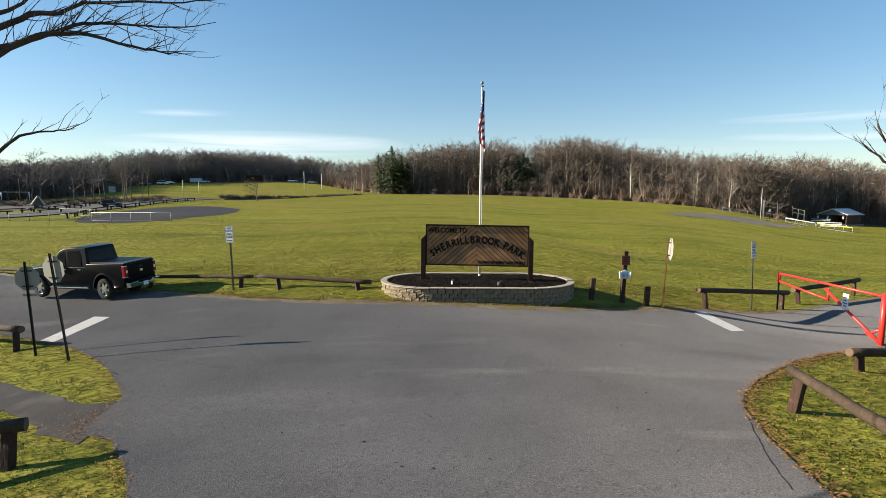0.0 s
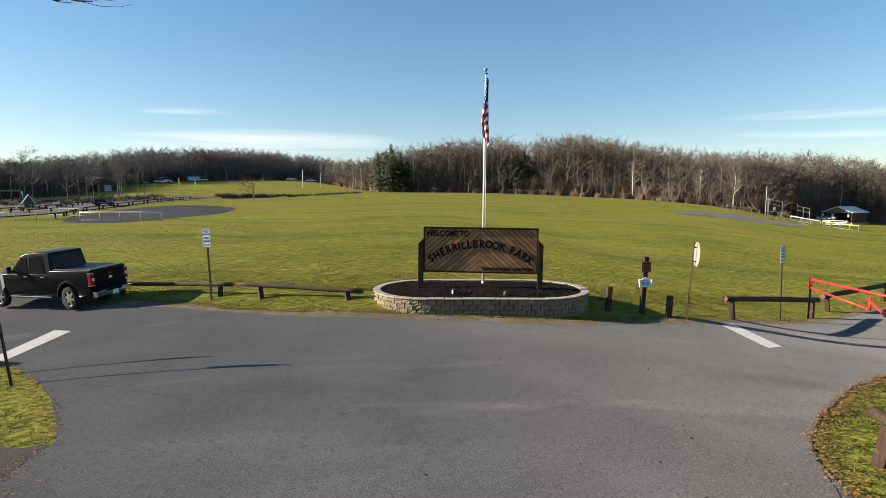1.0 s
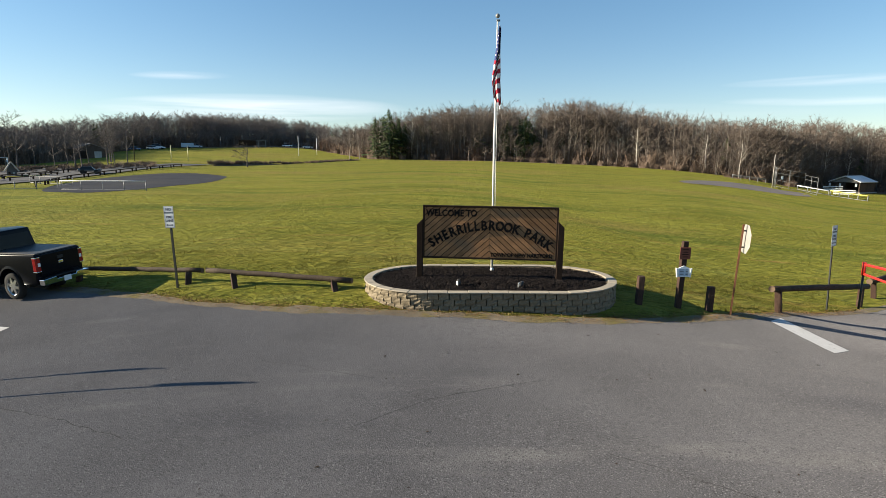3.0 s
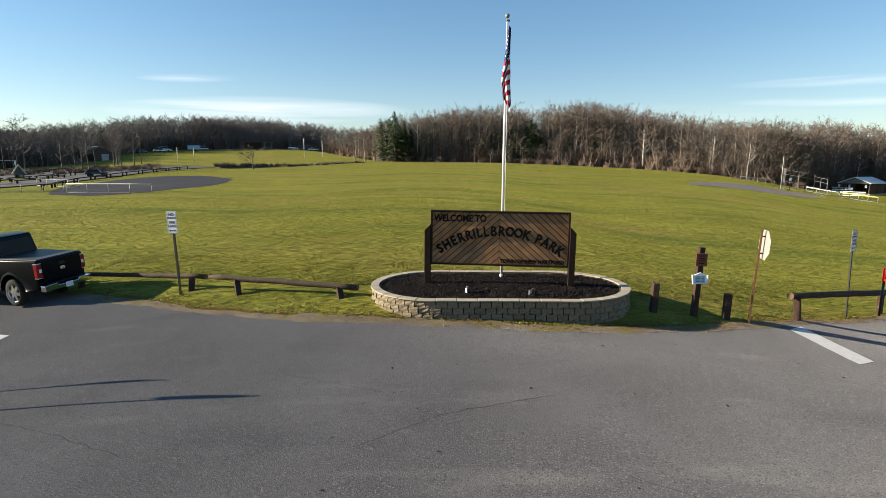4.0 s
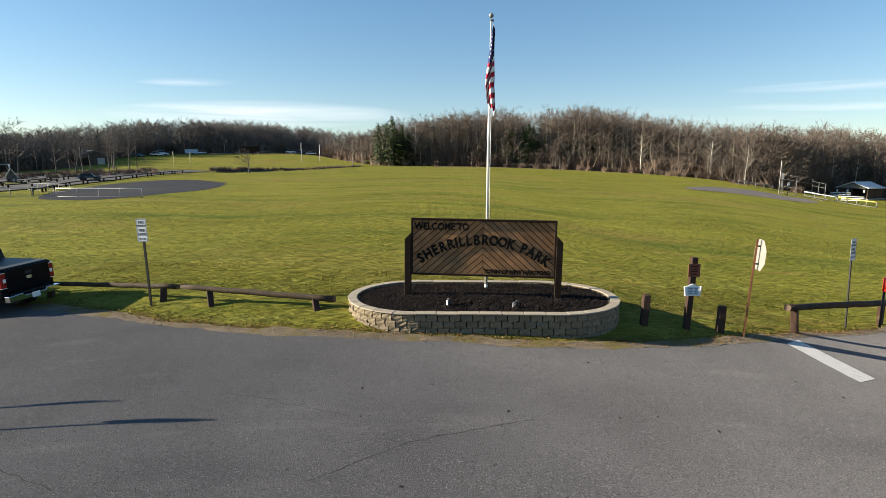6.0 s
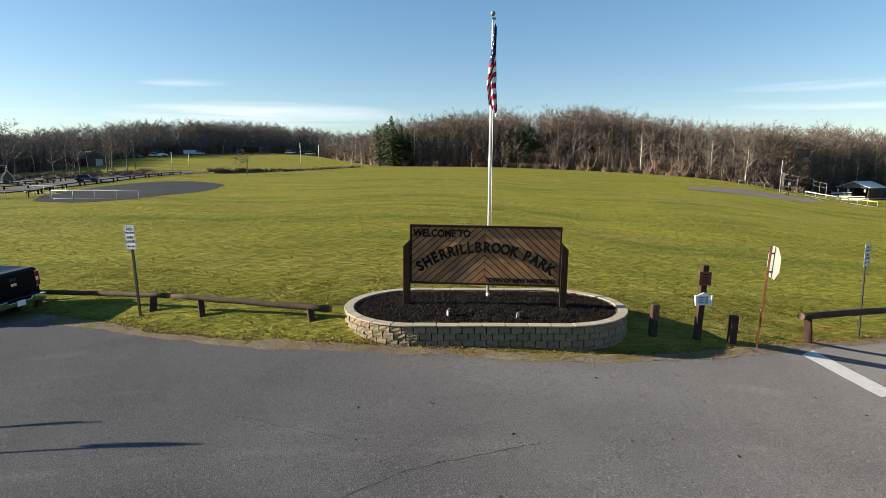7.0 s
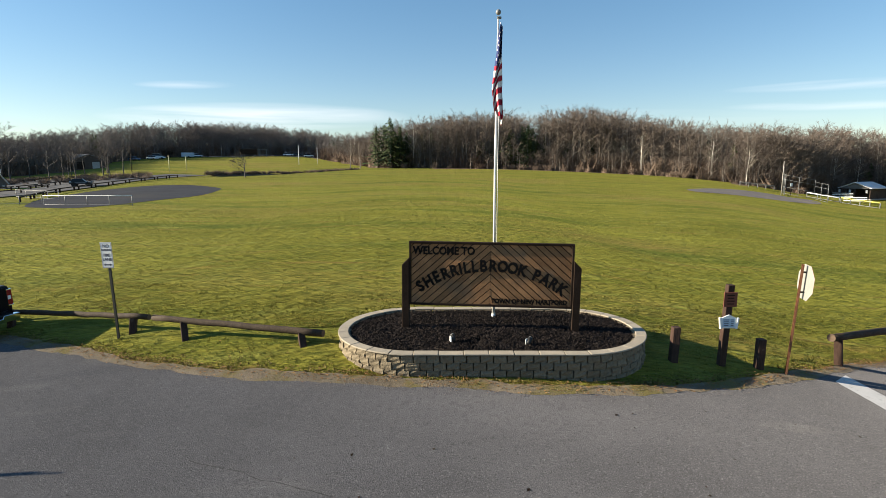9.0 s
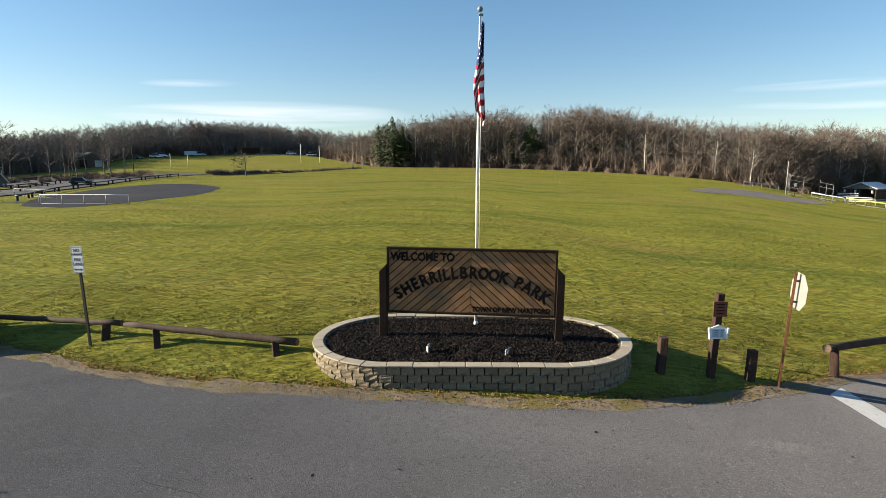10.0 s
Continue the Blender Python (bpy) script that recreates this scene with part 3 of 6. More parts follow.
def block_mesh(name, w, d, h, rough, seed):
    """A wall block with a rough, chamfered outer face, facing +x."""
    g = random.Random(seed)
    bm = bmesh.new()
    rows = []
    for i in range(5):
        row = []
        for j in range(4):
            y, z = ((-0.5, -0.455, 0.0, 0.455, 0.5)[i] + (0.0 if i in (0, 4) else g.uniform(-0.03, 0.03))) * w, (j / 3) * h
            depth = -0.06 if i in (0, 4) else (-0.005 if j in (0, 3) else 0.014)
            row.append(bm.verts.new((depth + (0 if i in (0, 4) else g.uniform(-rough, rough)), y, z)))
        rows.append(row)
    back = [bm.verts.new((-d, s * w * 0.42, z)) for s, z in ((-1, 0), (1, 0), (1, h), (-1, h))]
    for i in range(4):
        for j in range(3):
            bm.faces.new((rows[i][j], rows[i + 1][j], rows[i + 1][j + 1], rows[i][j + 1]))
    bm.faces.new([back[3], back[2], back[1], back[0]])
    bm.faces.new([rows[0][j] for j in range(4)] + [back[3], back[0]])
    bm.faces.new([rows[4][j] for j in range(3, -1, -1)] + [back[1], back[2]])
    bm.faces.new([rows[i][0] for i in range(4, -1, -1)] + [back[0], back[1]])
    bm.faces.new([rows[i][3] for i in range(5)] + [back[2], back[3]])
    bmesh.ops.recalc_face_normals(bm, faces=bm.faces[:])
    me = bpy.data.meshes.new(name)
    bm.to_mesh(me)
    bm.free()
    me.materials.append(BLOCK)
    return me


count = 68
pitch = length / count
blocks = [block_mesh("block", pitch * 0.98, 0.24, 0.155, 0.020, k) for k in range(6)]
for course in range(4):
    for k in range(count):
        x, y, a = stadium((k + 0.5 * (course % 2)) * pitch, P_R - 0.025 - 0.006 * course)
        ob = new("block", rng.choice(blocks))
        ob.parent = planter
        ob.matrix_world = Matrix.Translation((x, y, RIM_Z - 0.036 - 0.158 * (4 - course))) @ Matrix.Rotation(a + rng.uniform(-0.015, 0.015), 4, "Z")
caps = 36
cap_pitch = length / caps
for k in range(caps):
    bm = bmesh.new()
    s0, s1 = k * cap_pitch + 0.006, (k + 1) * cap_pitch - 0.006
    outer = [stadium(s0 + (s1 - s0) * i / 4, P_R) for i in range(5)]
    inner = [(x - 0.23 * math.cos(a), y - 0.23 * math.sin(a)) for x, y, a in outer]
    z1 = RIM_Z + rng.uniform(-0.004, 0.004)
    quads = []
    for z in (z1 - 0.033, z1):
        quads.append([[bm.verts.new((o[0], o[1], z)) for o in outer], [bm.verts.new((i[0], i[1], z)) for i in inner]])
    (ob0, ib0), (ob1, ib1) = quads
    for i in range(4):
        bm.faces.new((ob1[i], ob1[i + 1], ib1[i + 1], ib1[i]))
        bm.faces.new((ob0[i + 1], ob0[i], ib0[i], ib0[i + 1]))
        bm.faces.new((ob0[i], ob0[i + 1], ob1[i + 1], ob1[i]))
        bm.faces.new((ib0[i + 1], ib0[i], ib1[i], ib1[i + 1]))
    bm.faces.new((ob0[0], ob1[0], ib1[0], ib0[0]))
    bm.faces.new((ob0[4], ib0[4], ib1[4], ob1[4]))
    bmesh.ops.recalc_face_normals(bm, faces=bm.faces[:])
    bmesh.ops.bevel(bm, geom=[e for e in bm.edges if abs(e.calc_face_angle(0)) > 0.8], offset=0.008, segments=1, affect="EDGES")
    part("cap_stone", bm, CAP, planter)

# mulch: a bed of soil under thousands of dark chips
bm = bmesh.new()
fan = [stadium(length * k / 80, P_R - 0.22) for k in range(80)]
MULCH_Z = RIM_Z - 0.06


def mulch_z(x, y):
    u = max(0.0, 1 - ((x - P_MID[0]) / 3.4) ** 2 - ((y - P_MID[1]) / 1.7) ** 2)
    return MULCH_Z + 0.07 * u + 0.02 * noise.noise(Vector((x * 2, y * 2, 8)))


rows_m = []
for i in range(9):
    q = i / 8
    rows_m.append([bm.verts.new((P_MID[0] + (x - P_MID[0]) * q, P_MID[1] + (y - P_MID[1]) * q, mulch_z(P_MID[0] + (x - P_MID[0]) * q, P_MID[1] + (y - P_MID[1]) * q) - 0.01))
                   for x, y, _ in (fan[:1] if i == 0 else fan)])
for a, b in zip(rows_m, rows_m[1:]):
    for k in range(80):
        bm.faces.new((a[0], b[k], b[(k + 1) % 80]) if len(a) == 1 else (a[k], b[k], b[(k + 1) % 80], a[(k + 1) % 80]))
bmesh.ops.recalc_face_normals(bm, faces=bm.faces[:])
part("soil", bm, MULCH, planter, smooth=True)
verts, faces = [], []
g = np.random.default_rng(4)
while len(faces) < 9000 * 4:
    x, y = g.uniform(-3.4, 3.2), g.uniform(-1.6, 1.8)
    ex = max(0.0, abs(x - P_MID[0]) - P_HALF)
    if math.hypot(ex, y - P_MID[1]) > P_R - 0.26:
        continue
    l, w, a, tilt = g.uniform(0.03, 0.09), g.uniform(0.012, 0.03), g.uniform(0, 6.28), g.uniform(-0.6, 0.6)
    c, s = math.cos(a), math.sin(a)
    z = mulch_z(x, y) + g.uniform(0.0, 0.02)
    n0 = len(verts)
    for u, v, h in ((-l, -w, 0), (l, -w, 0), (l, w, 0), (-l, w, 0), (0, 0, w * 1.1)):
        verts.append((x + u / 2 * c - v / 2 * s, y + u / 2 * s + v / 2 * c, z + h + tilt * u / 2))
    faces += [(n0, n0 + 1, n0 + 4), (n0 + 1, n0 + 2, n0 + 4), (n0 + 2, n0 + 3, n0 + 4), (n0 + 3, n0, n0 + 4)]
tagged(new("mulch", mesh_from_arrays("mulch", verts, faces, [MULCH])), "dark brown bark mulch filling the planter", "mulch", kind="stuff")

# the sign leans a little to one side
SIGN_M = Matrix.Translation((-0.13, 0.0, 0.93)) @ Matrix.Rotation(radians(-4.0), 4, "Z") @ Matrix.Rotation(radians(0.6), 4, "Y")
sign = thing("park_sign", SIGN_M, "dark-stained wooden welcome sign of diagonal boards in the planter", "sign")
HW, Z0, Z1S = 1.83, 0.54, 1.97
for s in (-1, 1):
    bm = bmesh.new()
    add_prism(bm, [(1.855 * s, -0.35), (2.02 * s, -0.35), (2.02 * s, 1.45), (1.93 * s, 1.54), (1.855 * s, 1.62)], 0.17, Matrix.Translation((0, 0.02, 0)), bevel=0.008)
    part("post", bm, FRAME, sign)
for nm, size, c in (("frame_rail", (2 * HW + 0.05, 0.085, 0.055), (0, 0, Z1S)), ("frame_rail", (2 * HW + 0.05, 0.085, 0.05), (0, 0, Z0)),
                    ("frame_stile", (0.05, 0.083, Z1S - Z0), (-HW, 0, (Z0 + Z1S) / 2)), ("frame_stile", (0.05, 0.083, Z1S - Z0), (HW, 0, (Z0 + Z1S) / 2))):
    bm = bmesh.new()
    part(nm, add_box(bm, size, c, bevel=0.006), FRAME, sign)
bm = bmesh.new()
part("backing", add_box(bm, (2 * HW - 0.06, 0.018, Z1S - Z0 - 0.06), (0, 0.024, (Z0 + Z1S) / 2)), LETTER, sign, "dark plywood backing")


def clipped(poly, lo, hi):
    """A convex outline cut to a rectangle."""
    for axis, bound, sgn in ((0, lo[0], 1), (0, hi[0], -1), (1, lo[1], 1), (1, hi[1], -1)):
        out = []
        for a, b in zip(poly, poly[1:] + poly[:1]):
            da, db = sgn * (a[axis] - bound), sgn * (b[axis] - bound)
            if da >= 0:
                out.append(a)
            if da * db < 0:
                t = da / (da - db)
                out.append((a[0] + (b[0] - a[0]) * t, a[1] + (b[1] - a[1]) * t))
        poly = out
        if len(poly) < 3:
            return []
    return poly


BW = 0.128
slope = math.tan(radians(42))
for s in (-1, 1):
    lo, hi = ((-HW + 0.025, Z0 + 0.025), (-0.003, Z1S - 0.027)) if s < 0 else ((0.003, Z0 + 0.025), (HW - 0.025, Z1S - 0.027))
    v = BW / math.cos(math.atan(slope))
    c = -2.0
    while c < 3.6:
        line = lambda x, c0: c0 - s * slope * x
        strip = [(lo[0], line(lo[0], c + 0.013)), (hi[0], line(hi[0], c + 0.013)), (hi[0], line(hi[0], c + v - 0.013)), (lo[0], line(lo[0], c + v - 0.013))]
        outline = clipped(strip, lo, hi)
        if len(outline) > 2:
            bm = bmesh.new()
            add_prism(bm, outline, 0.022 + rng.uniform(-0.003, 0.003), Matrix.Translation((0, 0.004, 0)))
            part("board", bm, BOARD, sign)
        c += v
for body, size, x, z in (("WELCOME TO", 0.25, -1.06, 1.78), ("TOWN OF NEW HARTFORD", 0.150, 0.88, 0.645)):
    bm = text_mesh(body, size, 0.018, 0.008 if size > 0.2 else 0.005)
    bmesh.ops.scale(bm, vec=(0.86 if size > 0.2 else 0.88, 1, 1), verts=bm.verts)
    bmesh.ops.translate(bm, vec=(x, -0.016, z), verts=bm.verts)
    part("lettering", bm, LETTER, sign, "black cut-out letters reading " + body)
word = "SHERRILLBROOK PARK"
ARC_R, span = 2.78, radians(70)
wide = lambda c: {"I": 0.42, " ": 0.55, "L": 0.86, "O": 1.06}.get(c, 1.0)
total = sum(wide(c) for c in word)
for i, ch in enumerate(word):
    if ch == " ":
        continue
    a = -span / 2 + span * (sum(wide(c) for c in word[:i]) + wide(ch) / 2 - wide("S") / 2) / (total - wide("S"))
    bm = text_mesh(ch, 0.36, 0.022, 0.013)
    bmesh.ops.scale(bm, vec=(0.82, 1, 1), verts=bm.verts)
    m = Matrix.Translation((0.0 + ARC_R * math.sin(a), -0.018, 1.45 - ARC_R * (1 - math.cos(a)))) @ Matrix.Rotation(a * 1.0, 4, "Y")
    bmesh.ops.transform(bm, matrix=m, verts=bm.verts)
    part("letter", bm, LETTER, sign, "black cut-out letter")

# flagpole with a flag hanging slack
flagpole = thing("flagpole", Matrix.Translation((0.05, 1.00, 0.90)), "white tapered flagpole with a gilt ball behind the park sign", "flagpole")
bm = bmesh.new()
part("shaft", add_tube(bm, [(0, 0, 0.0), (0.0, 0, 3.5), (0.03, 0, 7.11)], [0.038, 0.031, 0.021], 14), POLE, flagpole)
bm = bmesh.new()
bmesh.ops.create_uvsphere(bm, u_segments=14, v_segments=10, radius=0.062)
bmesh.ops.translate(bm, vec=(0.03, 0, 7.20), verts=bm.verts)
part("ball", bm, GALV, flagpole, smooth=True)
bm = bmesh.new()
add_box(bm, (0.10, 0.05, 0.05), (0.05, 0, 7.08), bevel=0.008)
part("truck_pulley", bm, GALV, flagpole)
bm = bmesh.new()
part("base_collar", add_tube(bm, [(0, 0, 0), (0, 0, 0.07), (0, 0, 0.10)], [0.055, 0.05, 0.045], 16), WHITE, flagpole)
bm = bmesh.new()
part("halyard", add_tube(bm, [(0.06, -0.05, 0.5), (0.055, -0.05, 3.5), (0.07, -0.03, 6.8)], 0.006, 5), FLAG_WHITE, flagpole)

flag = thing("flag", Matrix.Translation((0.12, 0.98, 7.83)), "slack red, white and blue striped flag hanging from the flagpole", "flag")
bm = bmesh.new()
NU, NV = 20, 170
DROP = 2.12
spread = lambda t: float(np.interp(t, (0, 0.08, 0.3, 0.45, 0.62, 0.75, 0.9, 1.0), (0.03, 0.06, 0.10, 0.15, 0.20, 0.19, 0.17, 0.06)))
sway = lambda t: float(np.interp(t, (0, 0.3, 0.5, 0.68, 0.85, 1.0), (0.03, 0.0, -0.04, -0.07, -0.03, 0.01)))
grid = []
for j in range(NV + 1):
    t = j / NV
    row = []
    for i in range(NU + 1):
        a = i / NU * 2 - 1
        x = sway(t) + a * spread(t) * 0.62 + 0.012 * math.sin(7 * t + 3 * a)
        y = -0.06 + 0.055 * math.sin(a * 5.5 + t * 5) * min(1, t * 5) + 0.03 * math.cos(a * 2.5 - t * 4)
        z = -DROP * t - 0.05 * math.sin(a * 3 + 5 * t) - (0.10 * a if t > 0.9 else 0)
        row.append(bm.verts.new((x, y, z)))
    grid.append(row)
for j in range(NV):
    for i in range(NU):
        f = bm.faces.new((grid[j][i], grid[j + 1][i], grid[j + 1][i + 1], grid[j][i + 1]))
        t, a = j / NV, i / NU * 2 - 1
        s = t * 17.0 + a * 1.3 + 0.25 * math.sin(a * 4 + t * 3)
        canton = t + 0.05 * a < 0.40
        star = canton and (j % 8 < 3) and i % 5 == (j // 8) % 2 * 2 + 1
        f.material_index = (1 if star else 2) if canton else (0 if int(s) % 2 == 0 else 1)
        f.smooth = True
part("cloth", bm, [FLAG_RED, FLAG_WHITE, FLAG_BLUE], flag)

for x, y, turn in ((-0.97, -0.95, 0.3), (0.62, -1.1, -0.5)):
    lamp = thing("spotlight", Matrix.Translation((x, y, mulch_z(x, y) - 0.02)) @ Matrix.Rotation(turn, 4, "Z"), "small ground spotlight in the mulch, aimed at the sign", "spotlight", "sign spotlights")
    bm = bmesh.new()
    part("stake", add_tube(bm, [(0, 0, -0.05), (0, 0, 0.09)], 0.012, 6), PLASTIC, lamp)
    bm = bmesh.new()
    part("housing", add_tube(bm, [(0, -0.06, 0.07), (0, 0.0, 0.11), (0, 0.07, 0.155)], [0.035, 0.045, 0.05], 10), PLASTIC, lamp)
    bm = bmesh.new()
    part("lens", add_tube(bm, [(0, 0.071, 0.156), (0, 0.078, 0.161)], 0.045, 10), LENS_CLEAR, lamp)
    bm = bmesh.new()
    part("bracket", add_box(bm, (0.014, 0.10, 0.11), (-0.06, 0.0, 0.10), bevel=0.003), WHITE, lamp)


# ---- posts, rails, signs and the gate ----
def log_rail(name, a, b, posts, r=0.10, label="dark weathered log guard rail on two short posts", over=0.0, rail_h=0.5, group="log guard rails"):
    """A log laid on squat posts between two places on the ground; posts as fractions of its length."""
    a, b = Vector(a), Vector(b)
    ga, gb = height(a.x, a.y), height(b.x, b.y)
    base = Vector(((a.x + b.x) / 2, (a.y + b.y) / 2, (ga + gb) / 2))
    ob = thing(name, Matrix.Translation(base), label, "guard rail", group)
    pa, pb = Vector((a.x, a.y, a.z)) - base, Vector((b.x, b.y, b.z)) - base
    n = 10
    g = random.Random(int(a.x * 100))
    pts = [pa.lerp(pb, i / n) + Vector((0, 0, g.uniform(-0.012, 0.012))) for i in range(n + 1)]
    radii = [r * (0.94 + 0.10 * i / n + g.uniform(-0.03, 0.03)) for i in range(n + 1)]
    bm = bmesh.new()
    add_tube(bm, pts, radii, 12, cap_mat=1)
    part("log", bm, [LOG, LOG_END], ob)
    for f, lean in posts:
        top = pa.lerp(pb, f)
        foot = Vector((top.x + lean[0], top.y + lean[1], 0)) + base
        foot.z = height(foot.x, foot.y) - 0.12
        foot -= base
        top = top - Vector((0, 0, r * 0.75))
        d = top - foot
        bm = bmesh.new()
        rot = d.to_track_quat("Z", "Y").to_matrix()
        face = Matrix.Rotation(math.atan2(pb.y - pa.y, pb.x - pa.x), 3, "Z")
        add_box(bm, (0.17, 0.15, d.length), (foot + top) / 2, rot=d.to_track_quat("Z", "X").to_matrix() if abs(d.x) + abs(d.y) > 0.02 else face, bevel=0.012)
        part("post", bm, POST, ob)
    return ob


log_rail("log_rail", (-8.45, 0.98, 0.90), (-3.92, -0.2, 0.87), ((0.19, (0.16, -0.28)), (0.88, (0.12, -0.28))), r=0.08)
log_rail("log_rail", (-13.75, 2.75, 0.58), (-8.72, 1.28, 0.83), ((0.06, (0.02, -0.1)), (0.90, (0.05, -0.2))), r=0.072)
log_rail("log_rail", (-19.6, 5.0, 0.42), (-14.2, 3.05, 0.55), ((0.08, (0.0, -0.1)), (0.92, (0.0, -0.1))), r=0.085)
log_rail("log_rail", (-26.0, 7.6, 0.35), (-20.1, 5.3, 0.42), ((0.08, (0.0, -0.1)), (0.92, (0.0, -0.1))), r=0.085)
log_rail("log_rail", (8.28, 0.72, 0.46), (13.9, 4.15, -0.27), ((0.06, (0.05, -0.05)), (0.93, (0.0, 0.0))), r=0.10)
log_rail("log_rail", (14.9, 5.3, -0.35), (20.8, 9.0, -0.45), ((0.06, (0.05, -0.05)), (0.93, (0.0, 0.0))), r=0.115)
log_rail("log_rail", (5.12, -9.45, 0.80), (4.55, -13.6, 0.86), ((0.09, (-0.05, 0.1)), (0.92, (0.0, 0.1))), r=0.095, label="brown weathered log guard rail at the lawn's edge")
log_rail("log_rail", (8.72, -6.2, 0.15), (13.6, -4.6, -0.35), ((0.07, (0.05, 0.0)), (0.93, (0.0, 0.0))), r=0.115)
log_rail("log_rail", (-19.0, -1.6, -0.25), (-14.0, -3.45, -0.06), ((0.07, (0.0, 0.0)), (0.95, (0.05, -0.1))), r=0.10)
log_rail("log_rail", (-12.4, -12.4, 0.2), (-8.05, -10.75, 0.28), ((0.07, (0.0, 0.0)), (0.95, (0.0, -0.1))), r=0.105)


def wood_post(x, y, top, lean, label, w=0.165, name="wooden_post", group="wooden posts"):
    z = height(x, y)
    ob = thing(name, Matrix.Translation((x, y, z)), label, "post", group)
    h = top - z
    bm = bmesh.new()
    add_box(bm, (w, w, h + 0.2), (0, 0, (h - 0.2) / 2), bevel=0.012)
    bmesh.ops.subdivide_edges(bm, edges=[e for e in bm.edges if e.calc_length() > 0.4], cuts=4)
    for v in bm.verts:
        v.co.x += lean[0] * v.co.z + 0.006 * noise.noise(Vector((v.co.z * 4, x, 1)))
        v.co.y += lean[1] * v.co.z
    part("timber", bm, POST, ob)
    return ob


wood_post(3.92, -0.5, 1.06, (0.14, 0.25), "short square brown timber bollard beside the planter")
wood_post(5.95, -0.3, 0.74, (0.10, 0.15), "short square brown timber bollard with a pale worn edge")
tall = wood_post(5.04, -0.40, 2.03, (0.055, 0.03), "tall square brown timber post carrying two small notices", 0.145, "notice_post", "")
for nm, z, w, h, mat, lab in (("brown_notice", 1.52, 0.29, 0.33, BROWN_SIGN, "small square red-brown notice"),):
    bm = bmesh.new()
    add_box(bm, (w, 0.02, h), (0.055 * z - 0.01, -0.09 + 0.03 * z, z), bevel=0.004)
    p = part(nm, bm, mat, tall, lab)
    for k in range(4):
        bm = bmesh.new()
        add_box(bm, (0.17 - 0.03 * (k % 2), 0.004, 0.022), (0.055 * z - 0.01, -0.103 + 0.03 * z, z + 0.10 - 0.065 * k))
        part("writing_bar", bm, FRAME, p)
bm = bmesh.new()
zc = 1.02
add_prism(bm, [(-0.17, -0.14), (0.17, -0.14), (0.20, 0.08), (0.0, 0.17), (-0.20, 0.08)], 0.025, Matrix.Translation((0.05 * zc, -0.075, zc)), bevel=0.004)
board = part("white_notice", bm, WHITE, tall, "white house-shaped notice with a pale blue panel")
bm = bmesh.new()
add_box(bm, (0.26, 0.006, 0.20), (0.05 * zc, -0.092, zc - 0.01), bevel=0.002)
panel = part("panel", bm, PALE_BLUE, board)
for k in range(4):
    for s, w in ((-0.055, 0.10), (0.075, 0.06)):
        bm = bmesh.new()
        add_box(bm, (w, 0.003, 0.014), (0.05 * zc + s, -0.0965, zc + 0.055 - 0.042 * k))
        part("writing_bar", bm, INK, board)
for s in (-1, 1):
    bm = bmesh.new()
    add_box(bm, (0.035, 0.05, 0.25), (0.05 * zc + s * 0.185, -0.09, zc - 0.02), Matrix.Rotation(s * 0.13, 3, "Y"), bevel=0.004)
    part("side_board", bm, WHITE, board)


def octagon(r):
    return [(r * math.cos(math.pi / 8 + k * math.pi / 4), r * math.sin(math.pi / 8 + k * math.pi / 4)) for k in range(8)]


def channel_post(ob, h, lean, mat, name="post"):
    """A steel U-channel sign post, leaning."""
    bm = bmesh.new()
    for dx, w, d in ((0, 0.050, 0.006), (-0.027, 0.006, 0.034), (0.027, 0.006, 0.034)):
        add_box(bm, (w, d, h + 0.15), (dx, 0.014 if d > 0.01 else 0, (h - 0.15) / 2))
    for v in bm.verts:
        v.co.x += lean[0] * v.co.z
        v.co.y += lean[1] * v.co.z
    return part(name, bm, mat, ob)


def road_sign(name, x, y, top, turn, lean, outline, zc, face, back, label, post=STEEL, brace=True, under=False, off=0.022):
    """A plate on a channel post; at turn 0 its face looks towards -y."""
    z = height(x, y)
    ob = thing(name, Matrix.Translation((x, y, z)) @ Matrix.Rotation(turn, 4, "Z"), label, "road sign", "road signs")
    lean = (lean[0] * math.cos(turn) + lean[1] * math.sin(turn), -lean[0] * math.sin(turn) + lean[1] * math.cos(turn))
    channel_post(ob, top - z, lean, post)
    c = Vector((lean[0] * (zc - z), lean[1] * (zc - z) - off, zc - z))
    m = Matrix.Translation(c) @ Matrix.Rotation(math.atan(lean[0]), 4, "Y") @ Matrix.Rotation(-math.atan(lean[1]), 4, "X")
    bm = bmesh.new()
    add_prism(bm, outline, 0.004, m, 0, bevel=0.001)
    for f in bm.faces:
        if (m.to_3x3().inverted() @ f.normal).y > 0.5:
            f.material_index = 1
    bm.normal_update()
    for f in bm.faces:
        if (m.to_3x3().inverted() @ f.normal).y > 0.5:
            f.material_index = 1
    plate = part("plate", bm, [face, back], ob)
    if brace:
        for dz in (-0.22, 0.22):
            bm = bmesh.new()
            add_box(bm, (0.05 if off > 0.05 else 0.30, off, 0.035), c + Vector((0.0, off * 0.5 + 0.005, dz)))
            part("bracket", bm, STEEL, ob)
    if under:
        bm = bmesh.new()
        add_box(bm, (0.40, 0.004, 0.075), c + Vector((-0.04, 0.004, -0.47)))
        part("small_plate", bm, back, ob)
    return ob, m, plate


SIGN_RED = material("stop_sheet", (0.45, 0.02, 0.02), 0.4, 0, 0.08, 5.0, 40.0, 0)
